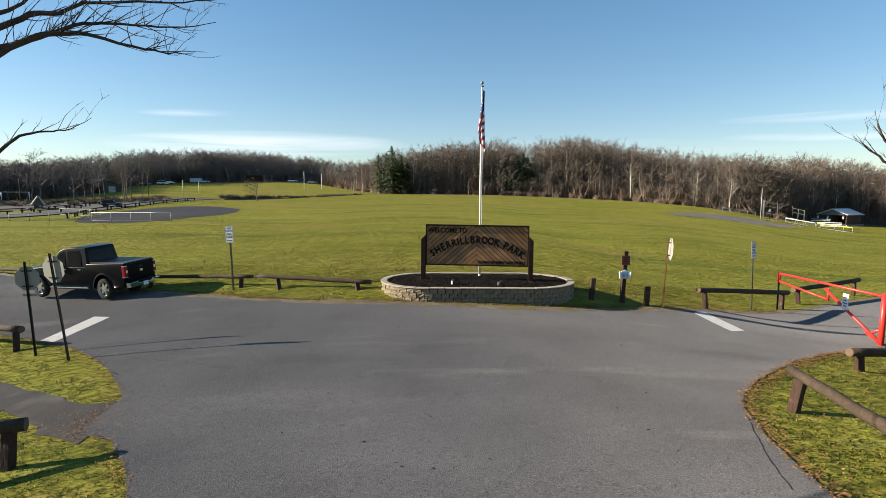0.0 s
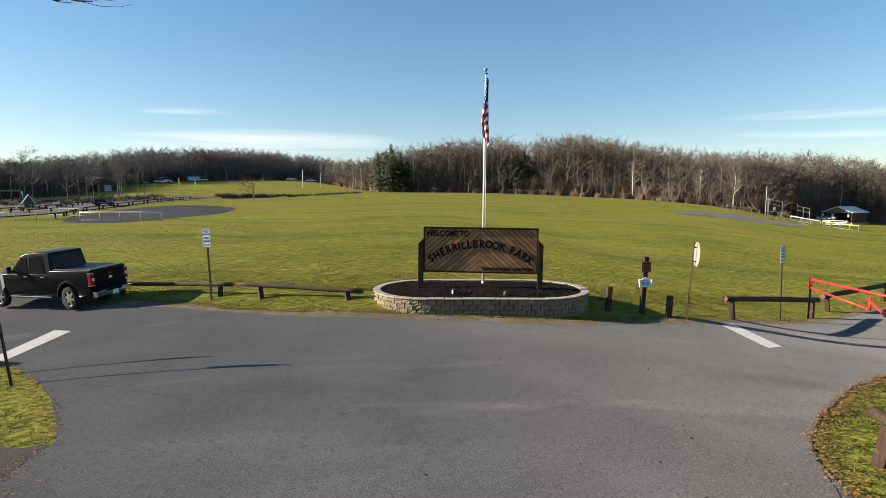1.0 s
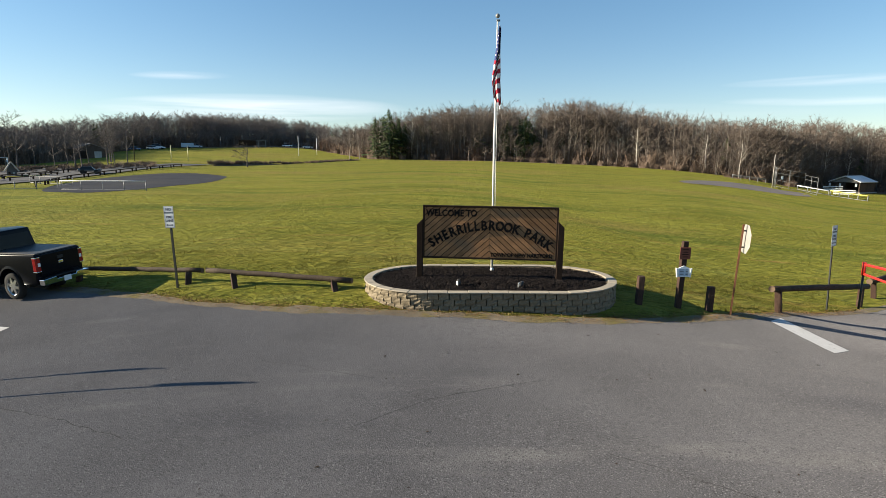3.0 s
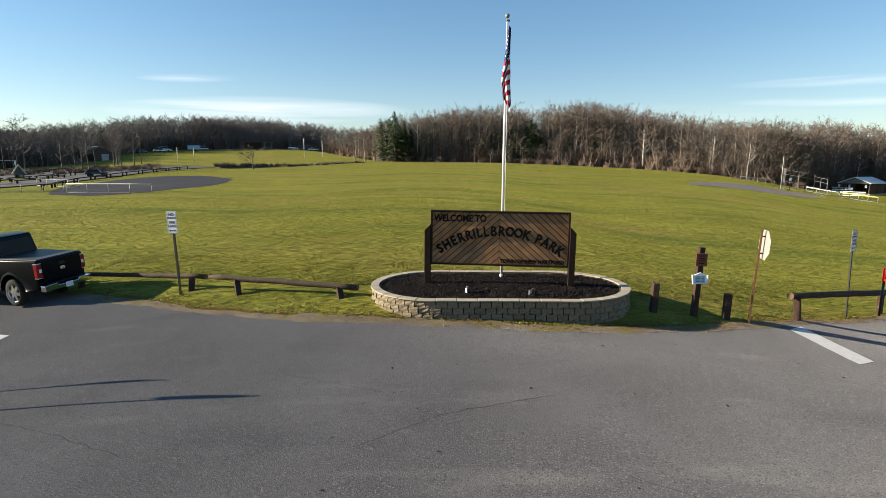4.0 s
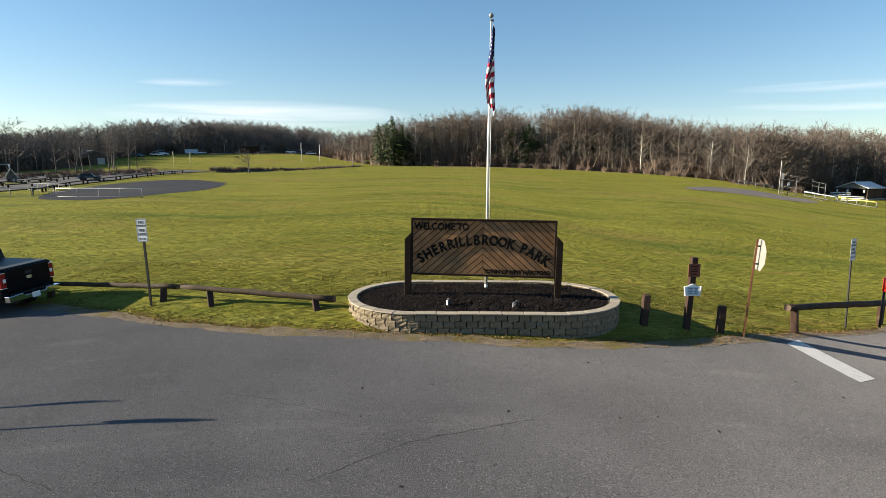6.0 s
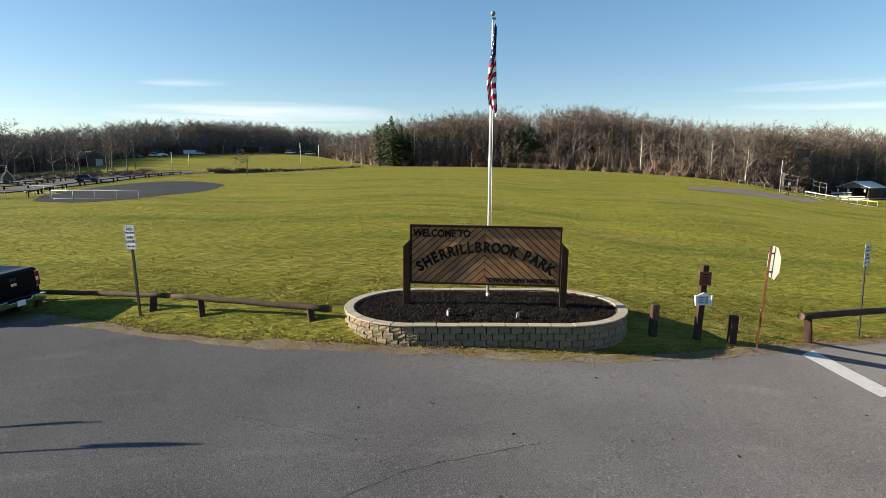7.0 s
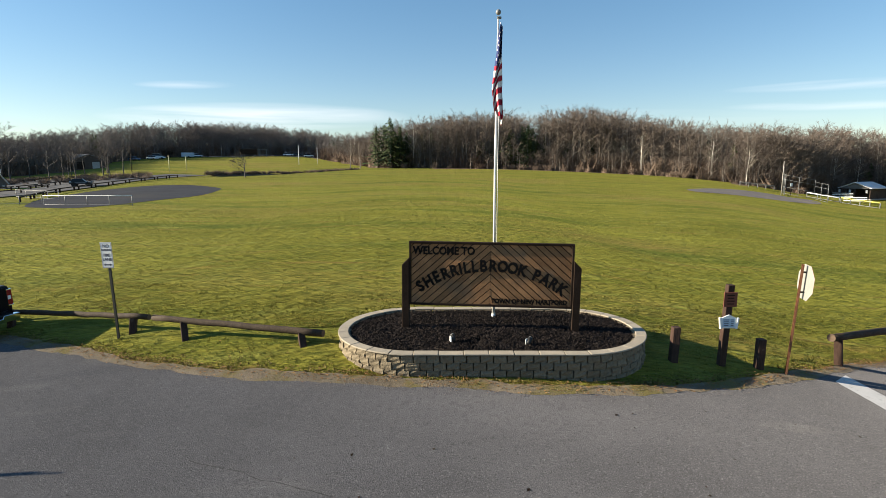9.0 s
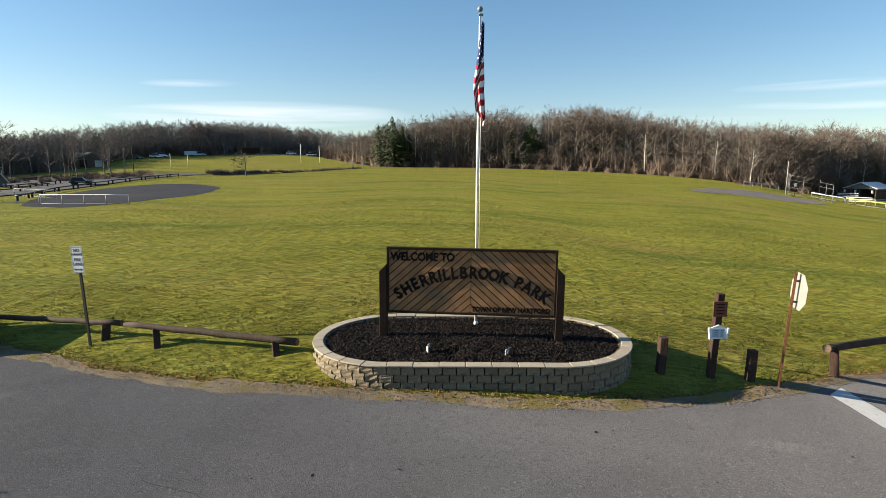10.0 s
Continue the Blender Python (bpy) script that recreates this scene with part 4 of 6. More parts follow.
# face turned away from the camera
road_sign("stop_sign", 6.46, -0.5, 2.52, radians(78), (0.035, -0.03), octagon(0.41), 2.13, SIGN_RED, ALU, "octagonal road sign, bare aluminium back, on a rusty post", RUST, off=0.085)
road_sign("stop_sign", -13.02, -4.2, 2.08, radians(184), (-0.045, 0.0), octagon(0.365), 1.60, SIGN_RED, ALU, "octagonal road sign, grey back, on a dark steel post", STEEL, under=True)
road_sign("stop_sign", -11.46, -5.04, 2.42, radians(166), (-0.11, 0.0), octagon(0.38), 1.98, SIGN_RED, ALU,
          "octagonal road sign seen nearly edge-on, on a leaning dark steel post", STEEL)


def fire_lane_sign(x, y, z_low, z_top, turn, lean):
    hw, hh = 0.155, (z_top - z_low) / 2
    ob, m, plate = road_sign("fire_lane_sign", x, y, z_low + 0.5, turn, lean, [(-hw, -hh), (hw, -hh), (hw, hh), (-hw, hh)], (z_low + z_top) / 2, SIGN_WHITE, ALU,
                             "narrow white fire lane sign on a dark steel post", STEEL, brace=False)
    for body, size, z, mat in (("NO", 0.11, 0.225, INK), ("PARKING", 0.066, 0.13, INK), ("FIRE", 0.10, 0.0, INK), ("LANE", 0.10, -0.105, INK)):
        bm = text_mesh(body, size, 0.002, 0.003)
        bmesh.ops.transform(bm, matrix=m @ Matrix.Translation((0, -0.005, z)), verts=bm.verts)
        part("lettering", bm, mat, plate, "dark blue lettering")
    bm = bmesh.new()
    add_box(bm, (0.13, 0.002, 0.026), (0, 0, 0))
    for s in (-1, 1):
        add_prism(bm, [(s * 0.06, -0.035), (s * 0.115, 0), (s * 0.06, 0.035)], 0.002)
    bmesh.ops.transform(bm, matrix=m @ Matrix.Translation((0, -0.005, -0.235)), verts=bm.verts)
    part("arrow", bm, INK, plate)
    bm = bmesh.new()
    for dx, dz, w, h in ((0, 1, 2 * hw - 0.02, 0.008), (0, -1, 2 * hw - 0.02, 0.008), (1, 0, 0.008, 2 * hh - 0.02), (-1, 0, 0.008, 2 * hh - 0.02)):
        add_box(bm, (w, 0.002, h), (dx * (hw - 0.014), 0, dz * (hh - 0.014)))
    bmesh.ops.transform(bm, matrix=m @ Matrix.Translation((0, -0.0045, 0)), verts=bm.verts)
    part("border", bm, INK, plate)


fire_lane_sign(-9.36, 0.95, 2.17, 2.81, radians(-8), (-0.03, 0.0))
fire_lane_sign(11.62, 2.9, 1.40, 2.09, radians(28), (-0.035, 0.0))

# red swing gate, standing open
gate = thing("barrier_gate", Matrix.Translation(on_ground(12.85, -2.2)), "bright red steel swing gate standing open beside the road", "gate")
gz = height(12.85, -2.2)
far = Vector((12.68 - 12.85, 2.9 + 2.2, 0))


def gate_bar(name, a, b, r=0.045, mat=RED, label=""):
    bm = bmesh.new()
    part(name, add_tube(bm, [a, b], r, 8), mat, gate, label)


gate_bar("hinge_post", (0, 0, -0.1), (0, 0, 1.72), 0.085)
gate_bar("top_bar", (0, 0, 1.62), (far.x, far.y, 0.78 - gz), 0.045)
gate_bar("second_bar", (-0.1, 2.35, 1.06), (far.x, far.y, 0.46 - gz), 0.04)
gate_bar("brace", (-0.06, 0.0, 0.12), (-0.10, 2.5, 1.42), 0.05)
gate_bar("link", (-0.09, 2.35, 1.02), (-0.09, 2.35, 1.46), 0.04)
gate_bar("end_post", (far.x, far.y, 0.42 - gz), (far.x, far.y, 0.86 - gz), 0.06)
gate_bar("rest_post", (far.x, far.y, -0.75 - gz), (far.x, far.y, 0.44 - gz), 0.035, STEEL, "dark steel rest post")
gate_bar("lower_knee", (0, 0, 0.08), (-0.05, 0.55, 0.30), 0.06)
gate_bar("upper_knee", (0, 0, 0.55), (-0.05, 0.5, 0.25), 0.045)
bm = bmesh.new()
add_box(bm, (0.025, 0.27, 0.56), (-0.14, 1.45, 1.16), Matrix.Rotation(0.06, 3, "X"), bevel=0.006)
notice = part("notice", bm, WHITE, gate, "white notice board on the gate")
for k in range(4):
    bm = bmesh.new()
    add_box(bm, (0.004, 0.18 - 0.04 * (k % 2), 0.04), (-0.156, 1.45, 1.31 - 0.10 * k))
    part("writing_bar", bm, RED_INK if k == 0 else INK, notice)


# ---- pickup truck ----
def side_shape(bm, outline, half, inset, mat=0, y0=None):
    """A body section from a side outline in x, z, running across the car; inset draws in the upper edge by height."""
    rows = []
    for s in (-1, 1):
        rows.append([bm.verts.new((x, s * (half - inset(z)), z)) for x, z in outline])
    n = len(outline)
    bm.faces.new(rows[0]).material_index = mat
    bm.faces.new(rows[1][::-1]).material_index = mat
    for i in range(n):
        bm.faces.new((rows[0][(i + 1) % n], rows[0][i], rows[1][i], rows[1][(i + 1) % n])).material_index = mat
    bmesh.ops.recalc_face_normals(bm, faces=bm.faces[:])
    return bm


def soften(bm, w, seg=3, angle=0.5):
    bmesh.ops.bevel(bm, geom=[e for e in bm.edges if len(e.link_faces) == 2 and e.calc_face_angle(0) > angle], offset=w, segments=seg, profile=0.6, affect="EDGES", clamp_overlap=True)
    for f in bm.faces:
        f.smooth = True
    return bm


def arch(cx, r, z0, n=10):
    """Points of a wheel arch from back to front, open downwards."""
    return [(cx - r * math.cos(math.pi * k / n), z0 + r * math.sin(math.pi * k / n)) for k in range(n + 1)]


def wheel(parent, x, y, r=0.40, w=0.27):
    s = 1 if y > 0 else -1
    bm = bmesh.new()
    prof = [(0.0, r * 0.66), (0.0, r * 0.90), (0.03, r * 0.985), (0.08, r), (w - 0.08, r), (w - 0.03, r * 0.985), (w, r * 0.90), (w, r * 0.66)]
    n = 32
    rings_w = [[bm.verts.new((q * math.cos(2 * math.pi * k / n), -s * d, q * math.sin(2 * math.pi * k / n))) for k in range(n)] for d, q in prof]
    for a, b in zip(rings_w, rings_w[1:]):
        for k in range(n):
            bm.faces.new((a[k], a[(k + 1) % n], b[(k + 1) % n], b[k])).smooth = True
    bmesh.ops.recalc_face_normals(bm, faces=bm.faces[:])
    tyre = part("wheel", bm, RUBBER, parent)
    tyre.location = (x, y, r)
    bm = bmesh.new()
    for a, b in (((0, -s * 0.012, 0), (0, -s * 0.11, 0)),):
        add_tube(bm, [(0, -s * 0.03, 0), (0, -s * 0.02, 0)], [r * 0.25, r * 0.22], 16)
    for k in range(6):
        ang = k * math.pi / 3 + 0.2
        c, q = Vector((math.cos(ang), 0, math.sin(ang))), Vector((-math.sin(ang), 0, math.cos(ang)))
        outline = [c * r * 0.16 + q * 0.055, c * r * 0.64 + q * 0.040, c * r * 0.64 - q * 0.040, c * r * 0.16 - q * 0.055]
        top = [bm.verts.new(p + Vector((0, -s * (0.018 if i in (0, 3) else 0.035), 0))) for i, p in enumerate(outline)]
        low = [bm.verts.new(p + Vector((0, -s * 0.075, 0))) for p in outline]
        bm.faces.new(top)
        for i in range(4):
            bm.faces.new((top[i], top[(i + 1) % 4], low[(i + 1) % 4], low[i]))
    ring = []
    for q, d in ((0.70, 0.0), (0.66, 0.015), (0.62, 0.04), (0.60, 0.14)):
        ring.append([bm.verts.new((r * q * math.cos(2 * math.pi * k / n), -s * d, r * q * math.sin(2 * math.pi * k / n))) for k in range(n)])
    for a, b in zip(ring, ring[1:]):
        for k in range(n):
            bm.faces.new((a[k], a[(k + 1) % n], b[(k + 1) % n], b[k]))
    bmesh.ops.recalc_face_normals(bm, faces=bm.faces[:])
    part("rim", bm, RIM, tyre, "silver six-spoke alloy rim")
    bm = bmesh.new()
    add_tube(bm, [(0, -s * 0.13, 0), (0, -s * 0.14, 0)], r * 0.62, 20)
    part("brake_disc", bm, PLASTIC, tyre)


def pickup(m):
    """Nose along +x, built from the ground up; the origin under its middle."""
    car = thing("pickup_truck", m, "black extended-cab pickup truck with chrome trim parked on the road", "pickup truck")
    L, W = 2.95, 1.0
    lower = lambda z: 0.0 if z < 0.95 else 0.10 * (z - 0.95)
    fx, rx = 1.93, -1.72
    # lower body with wheel arches
    bm = bmesh.new()
    outline = [(-L + 0.06, 0.62), (-L + 0.06, 0.50)] + [(rx - 0.5, 0.46)] + arch(rx, 0.50, 0.46) + [(rx + 0.55, 0.46)] + [(fx - 0.55, 0.46)] + arch(fx, 0.50, 0.46)
    outline += [(L - 0.12, 0.46), (L - 0.03, 0.60), (L - 0.02, 0.95), (L - 0.10, 1.10), (1.35, 1.19), (1.20, 1.20), (-0.85, 1.20), (-0.88, 1.32), (-L + 0.05, 1.34), (-L, 1.25)]
    side_shape(bm, outline, W, lower)
    soften(bm, 0.035, 2, 0.6)
    part("body", bm, TRUCK, car, "glossy black body")
    # cab greenhouse
    roof = [(1.28, 1.17), (0.62, 1.80), (0.35, 1.88), (-0.40, 1.93), (-0.84, 1.90), (-0.95, 1.26), (-0.95, 1.17)]
    pull = lambda z: 0.02 + max(0, z - 1.2) * 0.20
    bm = bmesh.new()
    side_shape(bm, roof, W, pull)
    soften(bm, 0.05, 3, 0.35)
    part("cab", bm, TRUCK, car)
    # windows, set just proud of the cab
    for s in (-1, 1):
        for nm, pts in (("front_window", [(1.00, 1.25), (0.58, 1.70), (0.30, 1.76), (0.26, 1.25)]), ("rear_window", [(0.14, 1.25), (0.17, 1.77), (-0.50, 1.81), (-0.58, 1.62), (-0.62, 1.25)])):
            bm = bmesh.new()
            v = [bm.verts.new((x, s * (W - pull(z) + 0.006), z)) for x, z in pts]
            bm.faces.new(v if s > 0 else v[::-1])
            bmesh.ops.solidify(bm, geom=bm.faces[:], thickness=0.004)
            bmesh.ops.recalc_face_normals(bm, faces=bm.faces[:])
            part(nm, bm, GLASS, car, "tinted side window")
    for nm, x0, z0, x1, z1 in (("windscreen", 1.19, 1.25, 0.68, 1.755), ("back_window", -0.945, 1.32, -0.868, 1.78)):
        bm = bmesh.new()
        o = 0.012 if x0 > 0 else -0.012
        v = [bm.verts.new(p) for p in ((x0 + o, -(W - pull(z0) - 0.08), z0), (x0 + o, W - pull(z0) - 0.08, z0), (x1 + o, W - pull(z1) - 0.12, z1), (x1 + o, -(W - pull(z1) - 0.12), z1))]
        bm.faces.new(v)
        bmesh.ops.solidify(bm, geom=bm.faces[:], thickness=0.004)
        bmesh.ops.recalc_face_normals(bm, faces=bm.faces[:])
        part(nm, bm, GLASS, car)
    # bed cover, tailgate, bumper
    bm = bmesh.new()
    part("tonneau_cover", add_box(bm, (1.98, 1.80, 0.045), (-1.90, 0, 1.345), bevel=0.015), TONNEAU, car, "flat dark vinyl bed cover")
    bm = bmesh.new()
    add_box(bm, (0.06, 1.66, 0.60), (-L - 0.005, 0, 1.02), bevel=0.02)
    gate_panel = part("tailgate", bm, TRUCK, car)
    bm = bmesh.new()
    part("handle", add_box(bm, (0.02, 0.24, 0.09), (-L - 0.04, 0, 1.16), bevel=0.008), PLASTIC, gate_panel)
    bm = bmesh.new()
    part("badge", add_box(bm, (0.01, 0.19, 0.075), (-L - 0.04, 0, 1.02), bevel=0.012), CHROME, gate_panel, "plain oval badge")
    bm = bmesh.new()
    add_prism(bm, [(-0.98, 0.44), (0.98, 0.44), (0.99, 0.60), (0.45, 0.62), (0.40, 0.55), (-0.40, 0.55), (-0.45, 0.62), (-0.99, 0.60)], 0.20,
              Matrix.Translation((-L - 0.12, 0, 0.03)) @ Matrix.Rotation(radians(90), 4, "Z"), bevel=0.012)
    bumper = part("rear_bumper", bm, CHROME, car, "chrome step bumper")
    bm = bmesh.new()
    part("number_plate", add_box(bm, (0.012, 0.30, 0.15), (-L - 0.23, 0, 0.53), bevel=0.004), SIGN_WHITE, bumper, "blank pale plate")
    bm = bmesh.new()
    part("step_pad", add_box(bm, (0.16, 1.5, 0.02), (-L - 0.12, 0, 0.655), bevel=0.006), PLASTIC, bumper)
    bm = bmesh.new()
    part("front_bumper", add_box(bm, (0.22, 1.9, 0.26), (L - 0.02, 0, 0.58), bevel=0.05), CHROME, car)
    bm = bmesh.new()
    part("grille", add_box(bm, (0.06, 1.2, 0.34), (L - 0.02, 0, 0.92), bevel=0.02), CHROME, car)
    for s in (-1, 1):
        bm = bmesh.new()
        add_box(bm, (0.16, 0.24, 0.40), (-L + 0.055, s * 0.885, 1.05), bevel=0.025)
        t = part("tail_light", bm, LENS_RED, car, "red tail light with a chrome surround")
        bm = bmesh.new()
        for dz, w, h in ((0.205, 0.25, 0.025), (-0.205, 0.25, 0.025), (0.0, 0.03, 0.41)):
            add_box(bm, (0.17, w, h), (-L + 0.055, s * (0.885 if w > 0.1 else 0.765), 1.05 + dz), bevel=0.006)
        part("surround", bm, CHROME, t)
        bm = bmesh.new()
        part("reversing_lens", add_box(bm, (0.012, 0.10, 0.10), (-L - 0.032, s * 0.885, 1.05), bevel=0.004), LENS_CLEAR, t)
        bm = bmesh.new()
        part("headlight", add_box(bm, (0.16, 0.22, 0.26), (L - 0.06, s * 0.86, 0.93), bevel=0.03), LENS_CLEAR, car)
        bm = bmesh.new()
        part("running_board", add_box(bm, (2.15, 0.12, 0.05), (0.15, s * 1.0, 0.43), bevel=0.015), CHROME, car, "chrome side step")
        for x in (0.36, -0.50):
            bm = bmesh.new()
            part("door_handle", add_box(bm, (0.18, 0.035, 0.035), (x, s * (W - 0.012), 1.10), bevel=0.01), CHROME, car, "chrome door handle")
        for x in (1.12, 0.20, -0.66):
            bm = bmesh.new()
            part("door_seam", add_box(bm, (0.012, 0.006, 0.62), (x, s * (W - 0.006), 0.85)), PLASTIC, car)
        bm = bmesh.new()
        add_box(bm, (0.10, 0.20, 0.24), (1.02, s * 1.14, 1.34), bevel=0.03)
        add_box(bm, (0.04, 0.16, 0.05), (1.02, s * 1.0, 1.28), bevel=0.01)
        part("mirror", bm, PLASTIC, car)
        for cx in (fx, rx):
            bm = bmesh.new()
            pts_in, pts_out = arch(cx, 0.50, 0.44, 14), arch(cx, 0.575, 0.44, 14)
            a = [bm.verts.new((x, s * (W + 0.02), z)) for x, z in pts_in]
            b = [bm.verts.new((x, s * (W - 0.005), z)) for x, z in pts_out]
            c = [bm.verts.new((x, s * (W - 0.12), z)) for x, z in pts_in]
            for i in range(len(a) - 1):
                bm.faces.new((a[i], a[i + 1], b[i + 1], b[i]))
                bm.faces.new((c[i], c[i + 1], a[i + 1], a[i]))
            bmesh.ops.recalc_face_normals(bm, faces=bm.faces[:])
            part("wheel_arch_trim", bm, TRUCK, car)
            wheel(car, cx, s * 0.985)
    bm = bmesh.new()
    add_box(bm, (4.6, 1.7, 0.16), (0, 0, 0.42), bevel=0.03)
    part("chassis", bm, PLASTIC, car)
    for y in (0.38, -0.38):
        bm = bmesh.new()
        add_box(bm, (0.16, 0.46, 0.62), (-0.05, y, 1.12), Matrix.Rotation(-0.18, 3, "Y"), bevel=0.05)
        add_box(bm, (0.12, 0.26, 0.18), (-0.12, y, 1.52), bevel=0.04)
        part("seat", bm, PLASTIC, car)
    return car


heading = radians(166.5)
pickup(Matrix.Translation((-15.64, 2.15, height(-15.64, 2.15) + 0.035)) @ Matrix.Rotation(heading, 4, "Z") @ Matrix.Rotation(radians(1.1), 4, "Y")
       @ Matrix.Rotation(radians(-3.0), 4, "X") @ Matrix.Diagonal((0.86, 0.77, 1.05, 1.0)))


# ---- woods ----
AZ_T = (-1.6, -0.69, -0.60, -0.52, -0.42, -0.30, -0.21, -0.15, -0.10, -0.03, 0.08, 0.24, 0.30, 0.40, 0.50, 0.62, 0.70, 0.9, 1.6)
TOPS = (0.05, 0.047, 0.060, 0.072, 0.076, 0.072, 0.062, 0.060, 0.080, 0.090, 0.096, 0.099, 0.092, 0.075, 0.064, 0.056, 0.040, 0.045, 0.06)


def bare_tree(seed, twig=1.0):
    """A leafless tree one metre high and its parts: trunk, limbs, branches, twigs. Returns vertices, triangles, material numbers."""
    g = random.Random(seed)
    V, F, M = [], [], []

    def stick(a, b, ra, rb, sides, mat):
        d = (b - a).normalized()
        s = d.cross(Vector((0.3, 0.2, 1)) if abs(d.z) < 0.95 else Vector((1, 0, 0))).normalized()
        u = s.cross(d)
        n = len(V)
        for p, r in ((a, ra), (b, rb)):
            for k in range(sides):
                q = 2 * math.pi * k / sides
                V.append(tuple(p + (s * math.cos(q) + u * math.sin(q)) * r))
        for k in range(sides):
            k2 = (k + 1) % sides
            F.append((n + k, n + k2, n + sides + k2))
            F.append((n + k, n + sides + k2, n + sides + k))
            M.extend((mat, mat))

    def blade(a, b, w, mat):
        d = (b - a).normalized()
        s = d.cross(Vector((g.uniform(-1, 1), g.uniform(-1, 1), g.uniform(-0.3, 0.3)))).normalized() * w
        n = len(V)
        V.extend((tuple(a - s), tuple(a + s), tuple(b)))
        F.append((n, n + 1, n + 2))
        M.append(mat)

    trunk = [Vector((0, 0, -0.02))]
    for k in range(1, 7):
        trunk.append(Vector((trunk[-1].x + g.uniform(-0.015, 0.015), trunk[-1].y + g.uniform(-0.015, 0.015), k / 6 * 0.92)))
    r0 = g.uniform(0.010, 0.015)
    rad = lambda z: r0 * max(0.12, 1 - z) ** 0.8
    for a, b in zip(trunk, trunk[1:]):
        stick(a, b, rad(a.z), rad(b.z), 5, 0)
    low = g.uniform(0.20, 0.42)
    for i in range(g.randint(14, 18)):
        z = low + (0.93 - low) * (i + g.random()) / 17
        z = min(z, 0.92)
        k = min(5, int(z / 0.92 * 6))
        p = trunk[k].lerp(trunk[k + 1], min(1, max(0, z / 0.92 * 6 - k)))
        a = g.uniform(0, 6.283)
        up = g.uniform(0.25, 1.05)
        ln = g.uniform(0.12, 0.24) * (1.25 - 0.75 * z)
        d = Vector((math.cos(a), math.sin(a), up)).normalized()
        q = p + d * ln
        e = q + (d + Vector((g.uniform(-0.3, 0.3), g.uniform(-0.3, 0.3), 0.35))).normalized() * ln * 0.8
        stick(p, q, rad(z) * 0.5, rad(z) * 0.32, 3, 0)
        stick(q, e, rad(z) * 0.32, 0.0008, 3, 0)
        for j in range(6):
            t = g.uniform(0.15, 1)
            b0 = p.lerp(q, t * 2) if t < 0.5 else q.lerp(e, t * 2 - 1)
            dd = (d + Vector((g.uniform(-1, 1), g.uniform(-1, 1), g.uniform(-0.4, 0.7)))).normalized()
            b1 = b0 + dd * g.uniform(0.05, 0.12)
            blade(b0, b1, 0.0022 * twig, 1)
            for _ in range(5):
                c0 = b0.lerp(b1, g.uniform(0.2, 1))
                c1 = c0 + (dd + Vector((g.uniform(-1, 1), g.uniform(-1, 1), g.uniform(-0.5, 0.7)))).normalized() * g.uniform(0.03, 0.075)
                blade(c0, c1, 0.0016 * twig, 1)
    return np.array(V), np.array(F), np.array(M)


def conifer(seed, spread=0.17):
    """An evergreen one metre high: a trunk and drooping sprays of needles with gaps between."""
    g = random.Random(seed)
    V, F, M = [], [], []
    n = 0
    for k in range(5):
        a = 2 * math.pi * k / 5
        V.append((0.012 * math.cos(a), 0.012 * math.sin(a), -0.02))
    V.append((0, 0, 0.98))
    for k in range(5):
        F.append((k, (k + 1) % 5, 5))
        M.append(0)
    for i in range(170):
        z = 0.08 + 0.9 * (i / 170) + g.uniform(-0.02, 0.02)
        r = spread * (1 - z) ** 0.6 * g.uniform(0.35, 1.3) * (0.75 + 0.35 * math.sin(i * 0.37 + seed)) + 0.008
        a = i * 2.4 + g.uniform(-0.4, 0.4)
        c, s = math.cos(a), math.sin(a)
        for j in range(4):
            t0, t1 = j / 4 * 0.9, (j + 1.5) / 4 * g.uniform(0.8, 1.1)
            w = (0.016 + 0.022 * (1 - z)) * g.uniform(0.6, 1.4)
            b = a + g.uniform(-0.45, 0.45)
            cb, sb = math.cos(b), math.sin(b)
            n = len(V)
            V.append((c * r * t0, s * r * t0, z - 0.03 * t0 + g.uniform(-0.01, 0.01)))
            V.append((c * r * t0 - s * w + cb * r * (t1 - t0) * 0.6, s * r * t0 + c * w + sb * r * (t1 - t0) * 0.6, z - 0.05 * t1))
            V.append((c * r * t0 + cb * r * (t1 - t0), s * r * t0 + sb * r * (t1 - t0), z - 0.035 * t1 + g.uniform(-0.015, 0.02)))
            F.append((n, n + 1, n + 2))
            M.append(1)
    return np.array(V), np.array(F), np.array(M)


def brush_clump(seed):
    """A tangle of bare stems a metre high."""
    g = random.Random(seed)
    V, F = [], []
    for i in range(60):
        a, r = g.uniform(0, 6.28), g.uniform(0, 0.5)
        x, y = r * math.cos(a), r * math.sin(a)
        h = g.uniform(0.4, 1.0)
        dx, dy = g.uniform(-0.35, 0.35), g.uniform(-0.35, 0.35)
        w = g.uniform(0.012, 0.03)
        n = len(V)
        V.extend(((x - w, y, -0.05), (x + w, y + w, -0.05), (x + dx, y + dy, h)))
        F.append((n, n + 1, n + 2))
        for _ in range(3):
            t = g.uniform(0.3, 0.9)
            px, py, pz = x + dx * t, y + dy * t, h * t
            n = len(V)
            V.extend(((px - 0.01, py, pz), (px + 0.012, py, pz + 0.01), (px + g.uniform(-0.3, 0.3), py + g.uniform(-0.3, 0.3), pz + g.uniform(0.05, 0.3))))
            F.append((n, n + 1, n + 2))
    return np.array(V), np.array(F), np.zeros(len(F), int)


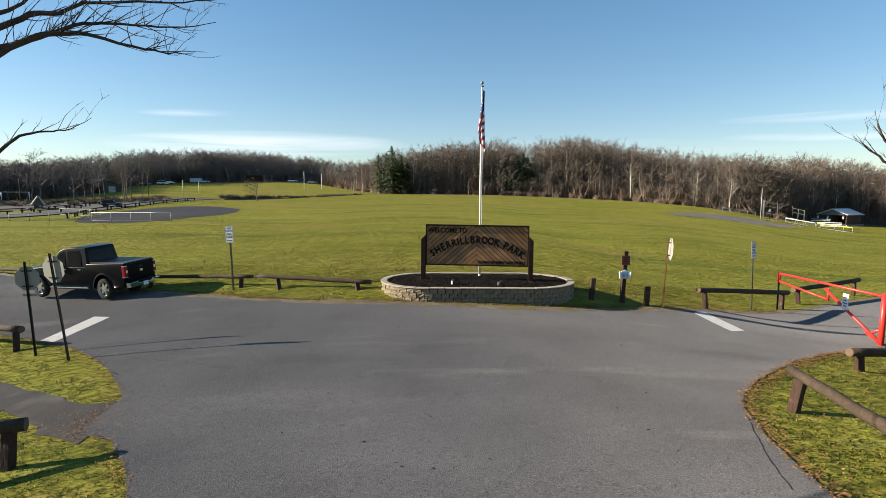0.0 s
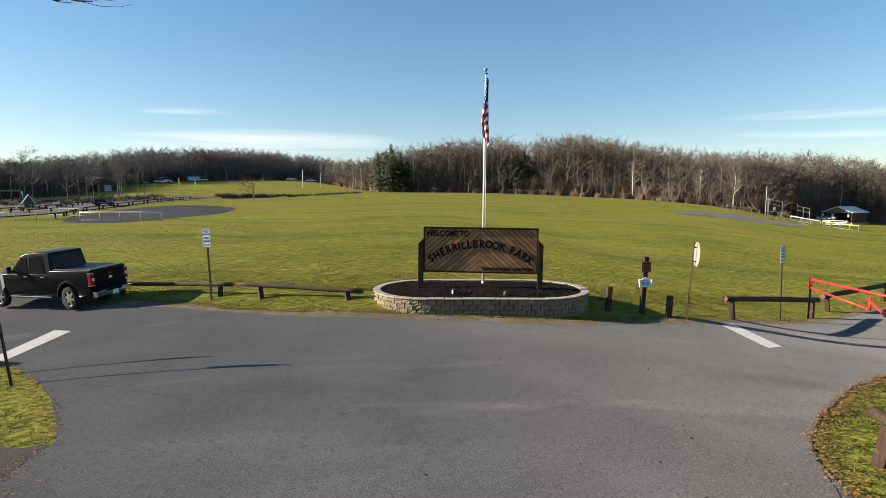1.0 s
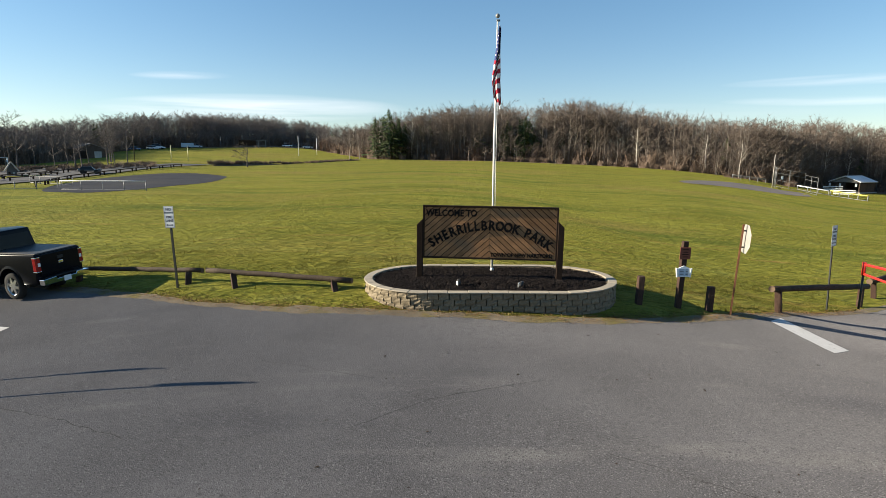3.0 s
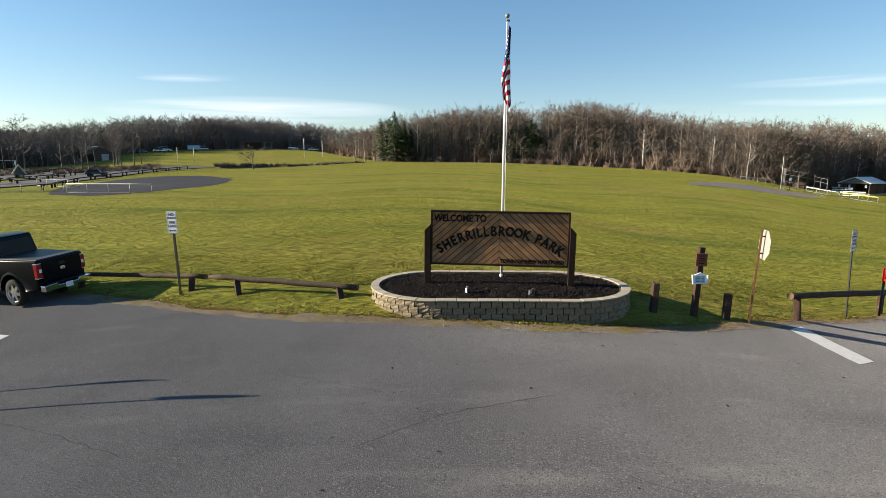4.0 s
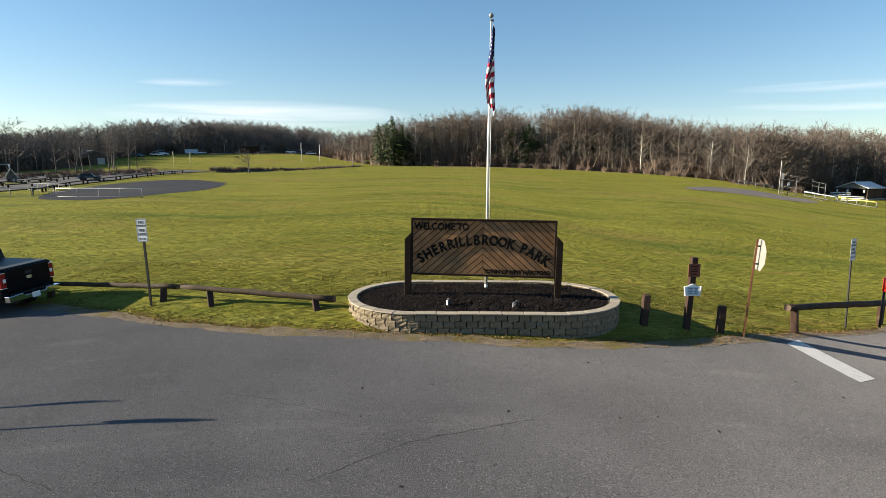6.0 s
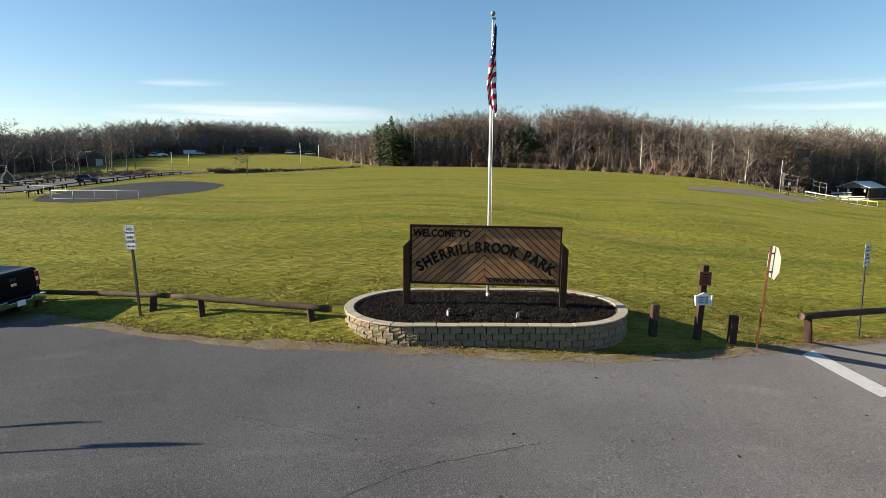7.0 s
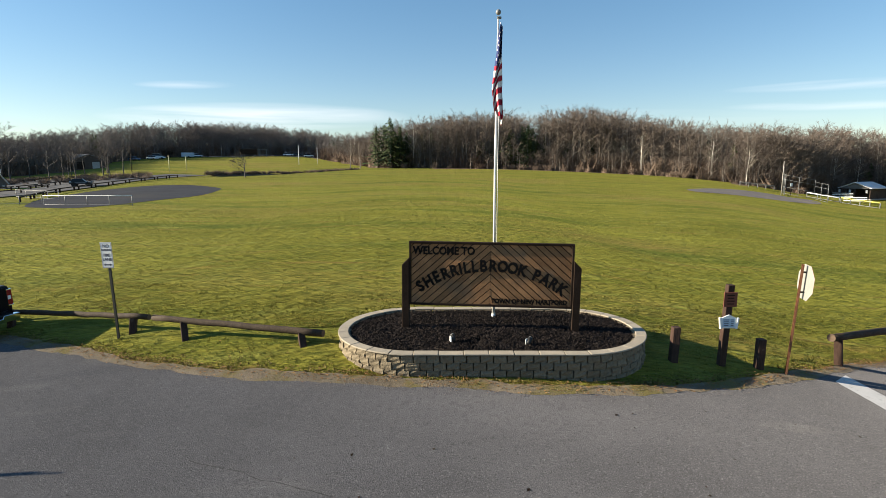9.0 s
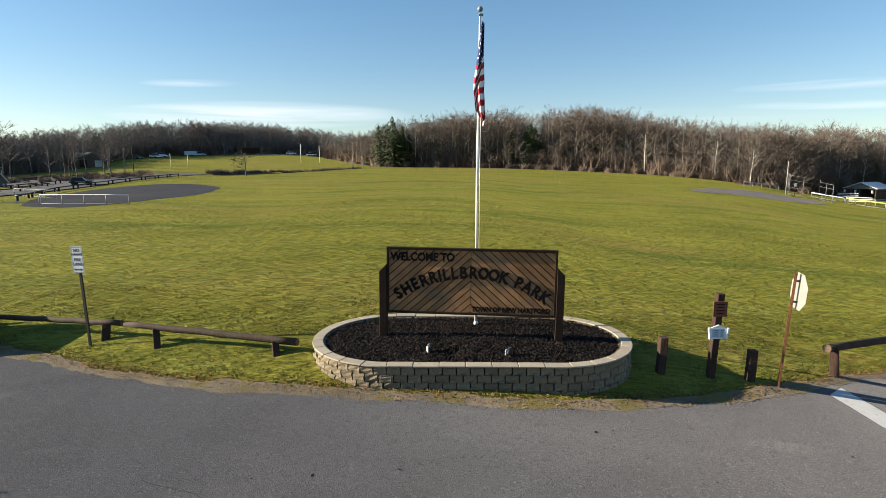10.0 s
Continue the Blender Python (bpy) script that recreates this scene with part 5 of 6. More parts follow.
BARE = [bare_tree(k, 1.35) for k in range(10)]
DENSE = [bare_tree(k + 40, 1.7) for k in range(8)]
EVER = [conifer(k) for k in range(4)]
CLUMP = [brush_clump(k) for k in range(5)]


def scatter(name, places, kinds, mats, label, category):
    """Many plants joined into one mesh of kind stuff; places: x, y, z, height, width factor."""
    g = np.random.default_rng(len(places))
    VV, FF, MM, n = [], [], [], 0
    for x, y, z, h, w in places:
        v, f, m = kinds[g.integers(len(kinds))]
        a = g.uniform(0, 6.283)
        c, s = math.cos(a), math.sin(a)
        q = v * (h * w, h * w, h)
        VV.append(np.stack([x + q[:, 0] * c - q[:, 1] * s, y + q[:, 0] * s + q[:, 1] * c, z + q[:, 2]], 1))
        FF.append(f + n)
        MM.append(m)
        n += len(v)
    return tagged(new(name, mesh_from_arrays(name, np.concatenate(VV), np.concatenate(FF), mats, np.concatenate(MM))), label, category, kind="stuff")


def polar(a, r):
    x, y = HUB[0] + r * math.sin(a), HUB[1] + r * math.cos(a)
    return x, y, height(x, y)


def canopy(a, r, z):
    return 4.13 + r * float(np.interp(a, AZ_T, TOPS)) - z


def grow(a0, a1, count, depth, seed, pines):
    g = random.Random(seed)
    bare, ever, brush = [], [], []
    for _ in range(count):
        a = g.uniform(a0, a1)
        r = wood_edge(a) + 2 + depth * g.random() ** 1.4
        x, y, z = polar(a, r)
        h = max(6.0, canopy(a, r, z) * g.uniform(0.80, 1.0))
        if noise.noise(Vector((a * 16, r / 30, 2))) > pines or g.random() < 0.02:
            ever.append((x, y, z, h * g.uniform(0.55, 0.92), g.uniform(0.9, 1.4)))
        else:
            bare.append((x, y, z, h, g.uniform(0.75, 1.2)))
    for _ in range(int(count * 2.0)):
        a = g.uniform(a0, a1)
        r = wood_edge(a) + g.uniform(-1.5, 22)
        x, y, z = polar(a, r)
        brush.append((x, y, z, g.uniform(1.5, 6.5) if r > wood_edge(a) + 2 else g.uniform(0.8, 2.4), g.uniform(0.8, 1.5)))
    for _ in range(int(count * 0.45)):
        a = g.uniform(a0, a1)
        r = wood_edge(a) + g.uniform(-0.5, 12)
        x, y, z = polar(a, r)
        bare.append((x, y, z, g.uniform(3.5, 9.0), g.uniform(0.9, 1.5)))
    return bare, ever, brush


b1, e1, u1 = grow(-0.17, 0.95, 1350, 50, 11, 0.30)
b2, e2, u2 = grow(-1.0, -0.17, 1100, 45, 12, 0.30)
scatter("woods", b1, BARE, [BARK, TWIG], "leafless grey-brown deciduous woods along the far side of the field", "woods")
scatter("woods", b2, DENSE, [BARK_HAZED, TWIG_HAZED], "leafless grey-brown woods on the distant rise", "woods")
scatter("evergreens", e1 + e2, EVER, [BARK, NEEDLE], "dark green pines and cedars standing among the bare woods", "evergreens")
scatter("underbrush", u1 + u2, CLUMP, [BRUSH], "tangled reddish-brown underbrush at the foot of the woods", "underbrush")


def lone(name, kind, a, r, h, w, mats, label, category, group="", turn=0.0):
    """One tree that stands out, with its wood and its crown as parts."""
    x, y, z = polar(a, r)
    v, f, m = kind
    ob = thing(name, Matrix.Translation((x, y, z)) @ Matrix.Rotation(turn, 4, "Z"), label, category, group)
    for k, nm in ((0, "trunk"), (1, "crown")):
        sel = f[m == k]
        if len(sel) == 0:
            continue
        used = np.unique(sel)
        back = np.full(len(v), -1)
        back[used] = np.arange(len(used))
        q = new(nm, mesh_from_arrays(nm, v[used] * (h * w, h * w, h), back[sel], [mats[k]]))
        q.parent = ob
    return ob


lone("pine_tree", conifer(21, 0.24), -0.103, 184, 17.3, 1.3, [BARK, NEEDLE], "tall dark green pine at the corner of the woods", "tree", "pines at the corner")
for a, r, h, w in ((-0.113, 187, 15.0, 1.7), (-0.095, 188, 13.0, 1.8), (-0.074, 187, 12.0, 1.7)):
    lone("pine_tree", conifer(int(-a * 1000), 0.27), a, r, h, w, [BARK, NEEDLE], "broad dark green pine at the corner of the woods", "tree", "pines at the corner")
for a, r, h, w in ((0.062, 184, 10.0, 1.7), (0.092, 186, 12.0, 1.6), (0.160, 184, 10.5, 1.8), (0.182, 185, 9.5, 1.8), (0.215, 184, 9.0, 1.9), (0.555, 182, 9.5, 1.5), (0.570, 186, 8.5, 1.6)):
    lone("pine_tree", conifer(int(a * 1000), 0.26), a, r, h, w, [BARK, NEEDLE], "dark green cedar among the bare trees", "tree", "cedars in the woods")
lone("pine_tree", conifer(22, 0.22), -0.085, 186, 14.2, 1.3, [BARK, NEEDLE], "dark green pine at the corner of the woods", "tree", "pines at the corner")
lone("pine_tree", conifer(23, 0.22), -0.128, 186, 14.2, 1.3, [BARK, NEEDLE], "dark green pine at the corner of the woods", "tree", "pines at the corner")
lone("pine_tree", conifer(24, 0.24), 0.115, 182, 14.0, 1.3, [BARK, NEEDLE], "green cedar among the bare trees", "tree", "cedars in the woods")
lone("pine_tree", conifer(25, 0.24), 0.142, 183, 14.5, 1.3, [BARK, NEEDLE], "green cedar among the bare trees", "tree", "cedars in the woods")
lone("pine_tree", conifer(26, 0.2), 0.262, 183, 13.0, 1.3, [BARK, NEEDLE], "green cedar among the bare trees", "tree", "cedars in the woods")
for a, h in ((-0.062, 15), (-0.118, 13), (-0.17, 12), (0.345, 13), (0.455, 12), (0.505, 11), (0.62, 12), (0.648, 12)):
    lone("birch_tree", bare_tree(int(a * 1000) + 400), a, wood_edge(a) + 1, h, 1.0, [BIRCH, TWIG], "slender pale-barked birch at the edge of the woods", "tree", "birches", a * 40)
# this tree's backlit darkness is in its bark colour
lone("small_tree", bare_tree(544, 2.4), -0.356, 122, 5.4, 1.9, [BARK_BACKLIT, TWIG_BACKLIT], "small dark leafless tree standing on the bank", "tree", "small bare trees", 1.0)
for a, r, h in ((0.205, 165, 4.2), (0.045, 178, 5.0), (0.075, 178, 4.6), (-0.176, 176, 9.5), (-0.158, 178, 9.0)):
    lone("small_tree", bare_tree(int(a * 1000) + 900, 1.6), a, r, h, 1.4, [BARK, TWIG], "small leafless tree standing on the grass before the woods", "tree", "small bare trees", a * 60)
# shade trees in the same bark, coloured dim as if against the sun
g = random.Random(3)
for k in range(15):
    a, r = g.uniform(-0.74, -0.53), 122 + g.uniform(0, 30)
    lone("bare_tree", BARE[k % 10], a, r, g.uniform(5.5, 9.5), 1.2, [BARK_BACKLIT, TWIG_BACKLIT], "leafless shade tree beside the park road", "tree", "shade trees", g.uniform(0, 6))


# ---- far side of the field ----
CONCRETE_GREY = material("worn_paving", (0.105, 0.102, 0.102), 0.95, 0, 0.2, 0.4, 6.0, 0.2, None, 0.05)


def ribbon(name, pts, width, mat, lift, label, category):
    bm, prev = bmesh.new(), None
    pts = [Vector((x, y)) for x, y in pts]
    for i, p in enumerate(pts):
        d = (pts[min(i + 1, len(pts) - 1)] - pts[max(i - 1, 0)]).normalized()
        q = Vector((-d.y, d.x))
        row = [bm.verts.new((v.x, v.y, height(v.x, v.y) + lift)) for v in (p + q * width * (k / 4 - 0.5) for k in range(5))]
        if prev:
            for k in range(4):
                bm.faces.new((prev[k], prev[k + 1], row[k + 1], row[k]))
        prev = row
    face_up(bm)
    return tagged(level_normals(part(name, bm, mat)), label, category, kind="structure")


def along(pts, step):
    """Evenly spaced points on a polyline."""
    pts = [Vector(p) for p in pts]
    out, carry = [], 0.0
    for a, b in zip(pts, pts[1:]):
        l = (b - a).length
        t = carry
        while t < l:
            out.append(a.lerp(b, t / l))
            t += step
        carry = t - l
    return out + [pts[-1]]


lane = along([(-90, 20), (-70, 35), (-58.5, 48), (-57, 58), (-57.5, 68), (-59, 80), (-59.5, 92), (-58, 106)], 3.0)
ribbon("park_lane", [(p.x, p.y) for p in lane], 9.0, CONCRETE_GREY, 0.10, "grey paved park lane winding behind the ball field", "lane")
upper = along([(-160, 150), (-135, 190), (-122, 222), (-107.6, 224.3), (-91.0, 232.1), (-63.0, 238.5)], 6.0)
ribbon("parking_lane", [(p.x, p.y) for p in upper], 7.0, CONCRETE, 0.12, "pale far parking lane below the woods", "lane")


def far_rail(a, b):
    """A far log rail on two posts."""
    a, b = on_ground(*a), on_ground(*b)
    base = (a + b) / 2
    ob = thing("log_rail", Matrix.Translation(base), "dark log guard rail beside the park lane", "guard rail", "far guard rails")
    bm = bmesh.new()
    part("log", add_tube(bm, [a - base + Vector((0, 0, 0.5)), b - base + Vector((0, 0, 0.5))], 0.075, 8), LOG, ob)
    for t in (0.1, 0.9):
        p = a.lerp(b, t) - base
        bm = bmesh.new()
        part("post", add_box(bm, (0.16, 0.16, 0.6), p + Vector((0, 0, 0.2)), bevel=0.02), FRAME, ob)


side_a = along([(-46.5, 44), (-51.5, 56), (-53.2, 68), (-53.4, 80), (-54.2, 94)], 4.6)
for a, b in zip(side_a, side_a[1:]):
    d = (b - a) * 0.93
    if d.length > 2:
        far_rail((a.x, a.y), (a.x + d.x, a.y + d.y))
side_b = along([(-66, 50), (-62.5, 60), (-63, 70), (-65, 82)], 4.8)
for a, b in zip(side_b, side_b[1:]):
    d = (b - a) * 0.9
    if d.length > 2:
        far_rail((a.x, a.y), (a.x + d.x, a.y + d.y))

for a, b in (((-62.5, 46.5), (-59.0, 51.5)), ((-59.1, 52.9), (-60.2, 56.9)), ((-57.2, 53.4), (-56.2, 57.0)), ((-60.5, 63.2), (-59.9, 66.5)), ((-74.2, 74.5), (-75.6, 79.5)),
             ((-75.4, 80.8), (-76.6, 85.6)), ((-76.8, 86.6), (-77.6, 91.4))):
    far_rail(a, b)
lot = along([(-92, 52), (-80, 62), (-73, 72), (-70, 84), (-71, 93)], 3.0)
ribbon("parking_lot", [(p.x, p.y) for p in lot], 19.0, CONCRETE_GREY, 0.05, "worn grey parking lot behind the ball field", "parking lot")
goal = thing("goal_frame", Matrix.Translation(on_ground(-93.0, 94.0)) @ Matrix.Rotation(radians(65), 4, "Z"), "white pipe goal frame beside the parking lot", "goal")
for nm, a, b in (("upright", (-2.6, 0, -0.1), (-2.6, 0, 2.1)), ("upright", (2.6, 0, -0.1), (2.6, 0, 2.1)), ("crossbar", (-2.6, 0, 2.1), (2.6, 0, 2.1)), ("stay", (-2.6, 0, 2.1), (-2.6, 1.5, 0)), ("stay", (2.6, 0, 2.1), (2.6, 1.5, 0))):
    bm = bmesh.new()
    part(nm, add_tube(bm, [a, b], 0.06, 6), WHITE, goal)


def pipe_fence(a, b, h, panels, label, rails=(1.0, 0.1), top=GALV, r=0.04, wires=True):
    """A ball-field fence: posts, rails and a thin wire mesh drawn by its uprights."""
    a, b = on_ground(*a), on_ground(*b)
    ob = thing("field_fence", Matrix.Translation(a), label, "fence", "ball-field fences")
    for k in range(panels + 1):
        p = a.lerp(b, k / panels)
        p.z = height(p.x, p.y)
        bm = bmesh.new()
        part("post", add_tube(bm, [p - a - Vector((0, 0, 0.1)), p - a + Vector((0, 0, h))], r, 6), GALV, ob)
    for q in rails:
        bm = bmesh.new()
        pts = [a.lerp(b, k / panels) for k in range(panels + 1)]
        pts = [Vector((p.x, p.y, height(p.x, p.y) + h * q)) - a for p in pts]
        part("rail", add_tube(bm, pts, r * (1.35 if q == 1.0 and top != GALV else 0.7), 6), top if q == 1.0 else GALV, ob)
    if wires:
        bm = bmesh.new()
        n = int((b - a).length / 0.35)
        for k in range(n):
            p = a.lerp(b, (k + 0.5) / n)
            p.z = height(p.x, p.y)
            add_tube(bm, [p - a + Vector((0, 0, 0.05)), p - a + Vector((0, 0, h))], 0.006, 3, caps=False)
        part("wire_mesh", bm, GALV, ob)
    return ob


pipe_fence((-41.07, 40.4), (-31.3, 38.8), 0.95, 4, "low wire fence with a worn white top rail at the infield", top=WHITE, r=0.03, wires=False)
pipe_fence((-50.5, 40.5), (-42.5, 42.0), 0.9, 4, "low grey pipe fence at the infield", r=0.03, wires=False)
pipe_fence((-52.0, 50.5), (-44.0, 46.5), 0.9, 4, "low grey pipe fence at the infield's corner", r=0.03, wires=False)
pipe_fence((73.9, 124.8), (86.5, 131.0), 1.1, 4, "low rail fence in front of the woods", rails=(1.0, 0.75), top=CONCRETE, wires=False, r=0.07)
pipe_fence((-76.4, 238.0), (-60.8, 238.1), 2.2, 8, "tall grey wire fence before the distant woods", r=0.06)

# backstop
for a, b, h in (((79.6, 115.6), (82.8, 121.5), 5.0), ((82.8, 121.5), (88.6, 118.3), 4.7), ((88.6, 118.3), (88.0, 112.8), 4.2)):
    pipe_fence(a, b, h, 2, "tall pipe-framed backstop of the softball field", rails=(1.0, 0.76, 0.38, 0.04), r=0.05, wires=False, top=GALV)
pipe_fence((91.0, 124.5), (95.0, 118.5), 1.1, 3, "white-topped players' fence beside the backstop", top=WHITE, r=0.09)
pipe_fence((94.6, 117.4), (98.0, 109.8), 1.3, 4, "yellow and white topped players' fence beside the backstop", top=material("yellow_cap", (0.70, 0.60, 0.14), 0.5), r=0.10, wires=False)


def bleacher(x, y, turn):
    ob = thing("bleacher", Matrix.Translation(on_ground(x, y)) @ Matrix.Rotation(turn, 4, "Z"), "three-row bleacher of pale aluminium planks", "bleacher", "bleachers")
    for k in range(3):
        bm = bmesh.new()
        part("plank", add_box(bm, (4.6, 0.32, 0.14), (0, 0.6 * k, 0.45 + 0.42 * k), bevel=0.01), WHITE, ob)
        for s in (-1.8, 1.8):
            bm = bmesh.new()
            part("leg", add_box(bm, (0.08, 0.08, 0.45 + 0.42 * k), (s, 0.6 * k, 0.2 + 0.21 * k)), GALV, ob)


bleacher(101.5, 122.0, radians(-38))
bleacher(107.5, 134.5, radians(-38))


def gable_roof(bm, w, l, z0, rise, over=0.5, thick=0.16):
    """A pitched roof; ridge along y."""
    hw = w / 2 + over
    for s in (-1, 1):
        d = math.hypot(hw, rise)
        add_box(bm, (d, l + 2 * over, thick), (s * hw / 2, 0, z0 + rise / 2), Matrix.Rotation(s * math.atan2(rise, hw), 3, "Y"))


def pavilion():
    ob = thing("picnic_pavilion", Matrix.Translation(on_ground(116.0, 138.5)) @ Matrix.Rotation(math.atan2(-0.62, 0.79) - radians(28), 4, "Z"),
               "open brown picnic pavilion with a pale metal gable roof", "pavilion")
    w, l = 7.6, 7.2
    bm = bmesh.new()
    gable_roof(bm, w, l, 2.9, 1.7)
    part("roof", bm, ROOF, ob, "pale metal roof")
    for s in (-1, 1):
        bm = bmesh.new()
        add_prism(bm, [(-w / 2, 2.8), (w / 2, 2.8), (0, 4.35)], 0.12, Matrix.Translation((0, s * (l / 2 + 0.1), 0)))
        part("gable", bm, GREY_ROOF, ob, "grey boarded gable")
    for x in (-w / 2, 0, w / 2):
        for y in (-l / 2, 0, l / 2):
            if x == 0 and y == 0:
                continue
            bm = bmesh.new()
            part("post", add_box(bm, (0.22, 0.22, 3.0), (x, y, 1.45)), WALL_DARK, ob)
    for nm, size, c in (("back_wall", (w, 0.15, 2.6), (0, l / 2 - 0.1, 1.3)), ("side_wall", (0.15, l, 2.6), (w / 2 - 0.05, 0, 1.3)), ("front_rail", (w * 0.5, 0.12, 1.0), (-w / 4, -l / 2 + 0.05, 0.5))):
        bm = bmesh.new()
        part(nm, add_box(bm, size, c), WALL_DARK, ob)
    for x in (-3.9, -1.2, 3.0):
        bm = bmesh.new()
        part("notice", add_box(bm, (0.5, 0.06, 0.8), (x, -l / 2 - 0.16, 2.1)), WHITE, ob, "white notice")
    bm = bmesh.new()
    part("slab", add_box(bm, (w + 1, l + 1, 0.3), (0, 0, -0.05)), CONCRETE, ob)
    bm = bmesh.new()
    part("table", add_box(bm, (2.2, 0.9, 0.12), (-1.5, 0, 0.8)), LOG, ob)


pavilion()


def shed(x, y, w, l, h, rise, turn, wall, roof, label, cat="building"):
    ob = thing("shed", Matrix.Translation(on_ground(x, y)) @ Matrix.Rotation(turn, 4, "Z"), label, cat)
    bm = bmesh.new()
    add_box(bm, (w, l, h + 0.4), (0, 0, h / 2 - 0.2))
    for s in (-1, 1):
        add_prism(bm, [(-w / 2, h), (w / 2, h), (0, h + rise)], 0.1, Matrix.Translation((0, s * (l / 2 - 0.05), 0)))
    part("wall", bm, wall, ob)
    bm = bmesh.new()
    gable_roof(bm, w, l, h - 0.05, rise, 0.3)
    part("roof", bm, roof, ob)
    for dx in (-w * 0.25, w * 0.2):
        bm = bmesh.new()
        part("door", add_box(bm, (w * 0.22, 0.08, h * 0.75), (dx, -l / 2 - 0.03, h * 0.38)), FRAME if dx < 0 else CONCRETE, ob)


shed(-106, 142, 9, 6, 2.6, 1.6, radians(60), WALL_DARK, GREY_ROOF, "brown park building under bare trees with a grey roof")
shed(-67.5, 67.0, 1.2, 1.2, 0.7, 1.4, radians(40), CONCRETE_GREY, CONCRETE, "small kiosk with a steep pale roof beside the lane", "kiosk")


def far_car(x, y, turn, paint, label, tall=1.5, long=4.5, cat="car"):
    ob = thing("parked_car", Matrix.Translation(on_ground(x, y, 0.08)) @ Matrix.Rotation(turn, 4, "Z"), label, cat, "far parked cars")
    h = long / 2
    bm = bmesh.new()
    side_shape(bm, [(-h, 0.35), (h, 0.35), (h, 0.75), (h * 0.5, tall * 0.58), (-h * 0.95, tall * 0.6), (-h, 0.8)], 0.88, lambda z: 0.0)
    part("body", soften(bm, 0.08, 2, 0.5), paint, ob)
    bm = bmesh.new()
    side_shape(bm, [(h * 0.48, tall * 0.56), (h * 0.18, tall * 0.97), (-h * 0.75, tall), (-h * 0.92, tall * 0.58)], 0.86, lambda z: max(0, z - tall * 0.56) * 0.3)
    part("windows", soften(bm, 0.05, 2, 0.5), GLASS, ob)
    bm = bmesh.new()
    part("roof", add_box(bm, (h * 0.85, 1.35, 0.06), (-h * 0.28, 0, tall), bevel=0.02), paint, ob)
    for x0 in (-h * 0.62, h * 0.62):
        for s in (-1, 1):
            bm = bmesh.new()
            part("wheel", add_tube(bm, [(x0, s * 0.70, 0.33), (x0, s * 0.9, 0.33)], 0.33, 14), RUBBER, ob)


far_car(-55.9, 67.7, radians(25), CAR_DARK, "dark blue sport utility car parked beside the lane", 1.1, 2.9)
far_car(-117, 186, radians(-20), CAR_BLUE, "blue car parked below the woods")
far_car(-113.5, 192, radians(-20), CAR_WHITE, "white car parked below the woods", 1.6)
far_car(-115.0, 199, radians(10), CAR_WHITE, "white van parked below the woods", 2.0, 5.0)
far_car(-113.0, 228, radians(10), CAR_WHITE, "white car parked on the far lane", 1.6)
far_car(-74.3, 235.5, radians(15), CAR_WHITE, "white car parked before the distant woods")
far_car(-70.0, 236.7, radians(15), CAR_DARK, "dark car parked before the distant woods")
far_car(-65.0, 236.0, radians(15), CAR_WHITE, "white car parked before the distant woods")
trailer = thing("box_trailer", Matrix.Translation(on_ground(-110.5, 214)) @ Matrix.Rotation(radians(8), 4, "Z"), "pale blue-grey box trailer parked below the woods", "trailer")
bm = bmesh.new()
part("box", add_box(bm, (4.6, 2.0, 1.7), (0, 0, 1.3), bevel=0.05), PALE_BLUE, trailer)
for s in (-0.9, 0.9):
    bm = bmesh.new()
    part("wheel", add_tube(bm, [(0.6, s, 0.35), (0.6, s * 1.15, 0.35)], 0.35, 12), RUBBER, trailer)


def tall_pole(x, y, h, r, mat, label, cat="pole", name="pole"):
    ob = thing(name, Matrix.Translation(on_ground(x, y)), label, cat, "field poles")
    bm = bmesh.new()
    part("shaft", add_tube(bm, [(0, 0, -0.2), (0, 0, h)], [r, r * 0.85], 8), mat, ob)
    return ob


PALE_YELLOW = material("pale_yellow_paint", (0.62, 0.58, 0.34), 0.6, 0, 0.1, 2.0, 10.0, 0)
for x, y, h, m, lab in ((-50.2, 165.5, 6.4, WHITE, "tall white goal upright on the far field"), (-47.1, 178.2, 5.8, WHITE, "tall white goal upright on the far field"),
                        (-72.5, 125.1, 3.9, PALE_YELLOW, "pale yellow upright on the far field"), (-70.8, 130.7, 3.7, PALE_YELLOW, "pale yellow upright on the far field"),
                        (-102.0, 227.8, 5.0, GALV, "grey light pole beside the far lane"), (-93.5, 231.2, 5.5, GALV, "grey light pole beside the far lane"),
                        (-78.0, 118, 6.2, LOG, "brown utility pole beside the lane"), (-84.0, 84, 5.0, LOG, "brown utility pole beside the lane"),
                        (79.1, 116.0, 8.0, CONCRETE, "pale pole beside the backstop")):
    tall_pole(x, y, h, 0.085, m, lab)
post = tall_pole(82.3, 117.6, 3.2, 0.07, FRAME, "dark post with a small white notice near the backstop")
bm = bmesh.new()
part("notice", add_box(bm, (0.55, 0.06, 0.75), (0, -0.1, 2.7), bevel=0.02), WHITE, post, "small white notice")
post = tall_pole(66.0, 152.5, 1.5, 0.06, FRAME, "short post with a white marker at the edge of the woods")
bm = bmesh.new()
part("marker", add_box(bm, (0.6, 0.1, 0.8), (0, -0.1, 1.6), bevel=0.1), WHITE, post)
board_ob = thing("scoreboard", Matrix.Translation(on_ground(-87.4, 220.7)) @ Matrix.Rotation(radians(18), 4, "Z"), "dark scoreboard with a grey wire backstop on the far field", "scoreboard")
bm = bmesh.new()
part("panel", add_box(bm, (7.0, 0.3, 2.2), (0, 0, 2.2), bevel=0.03), FRAME, board_ob)
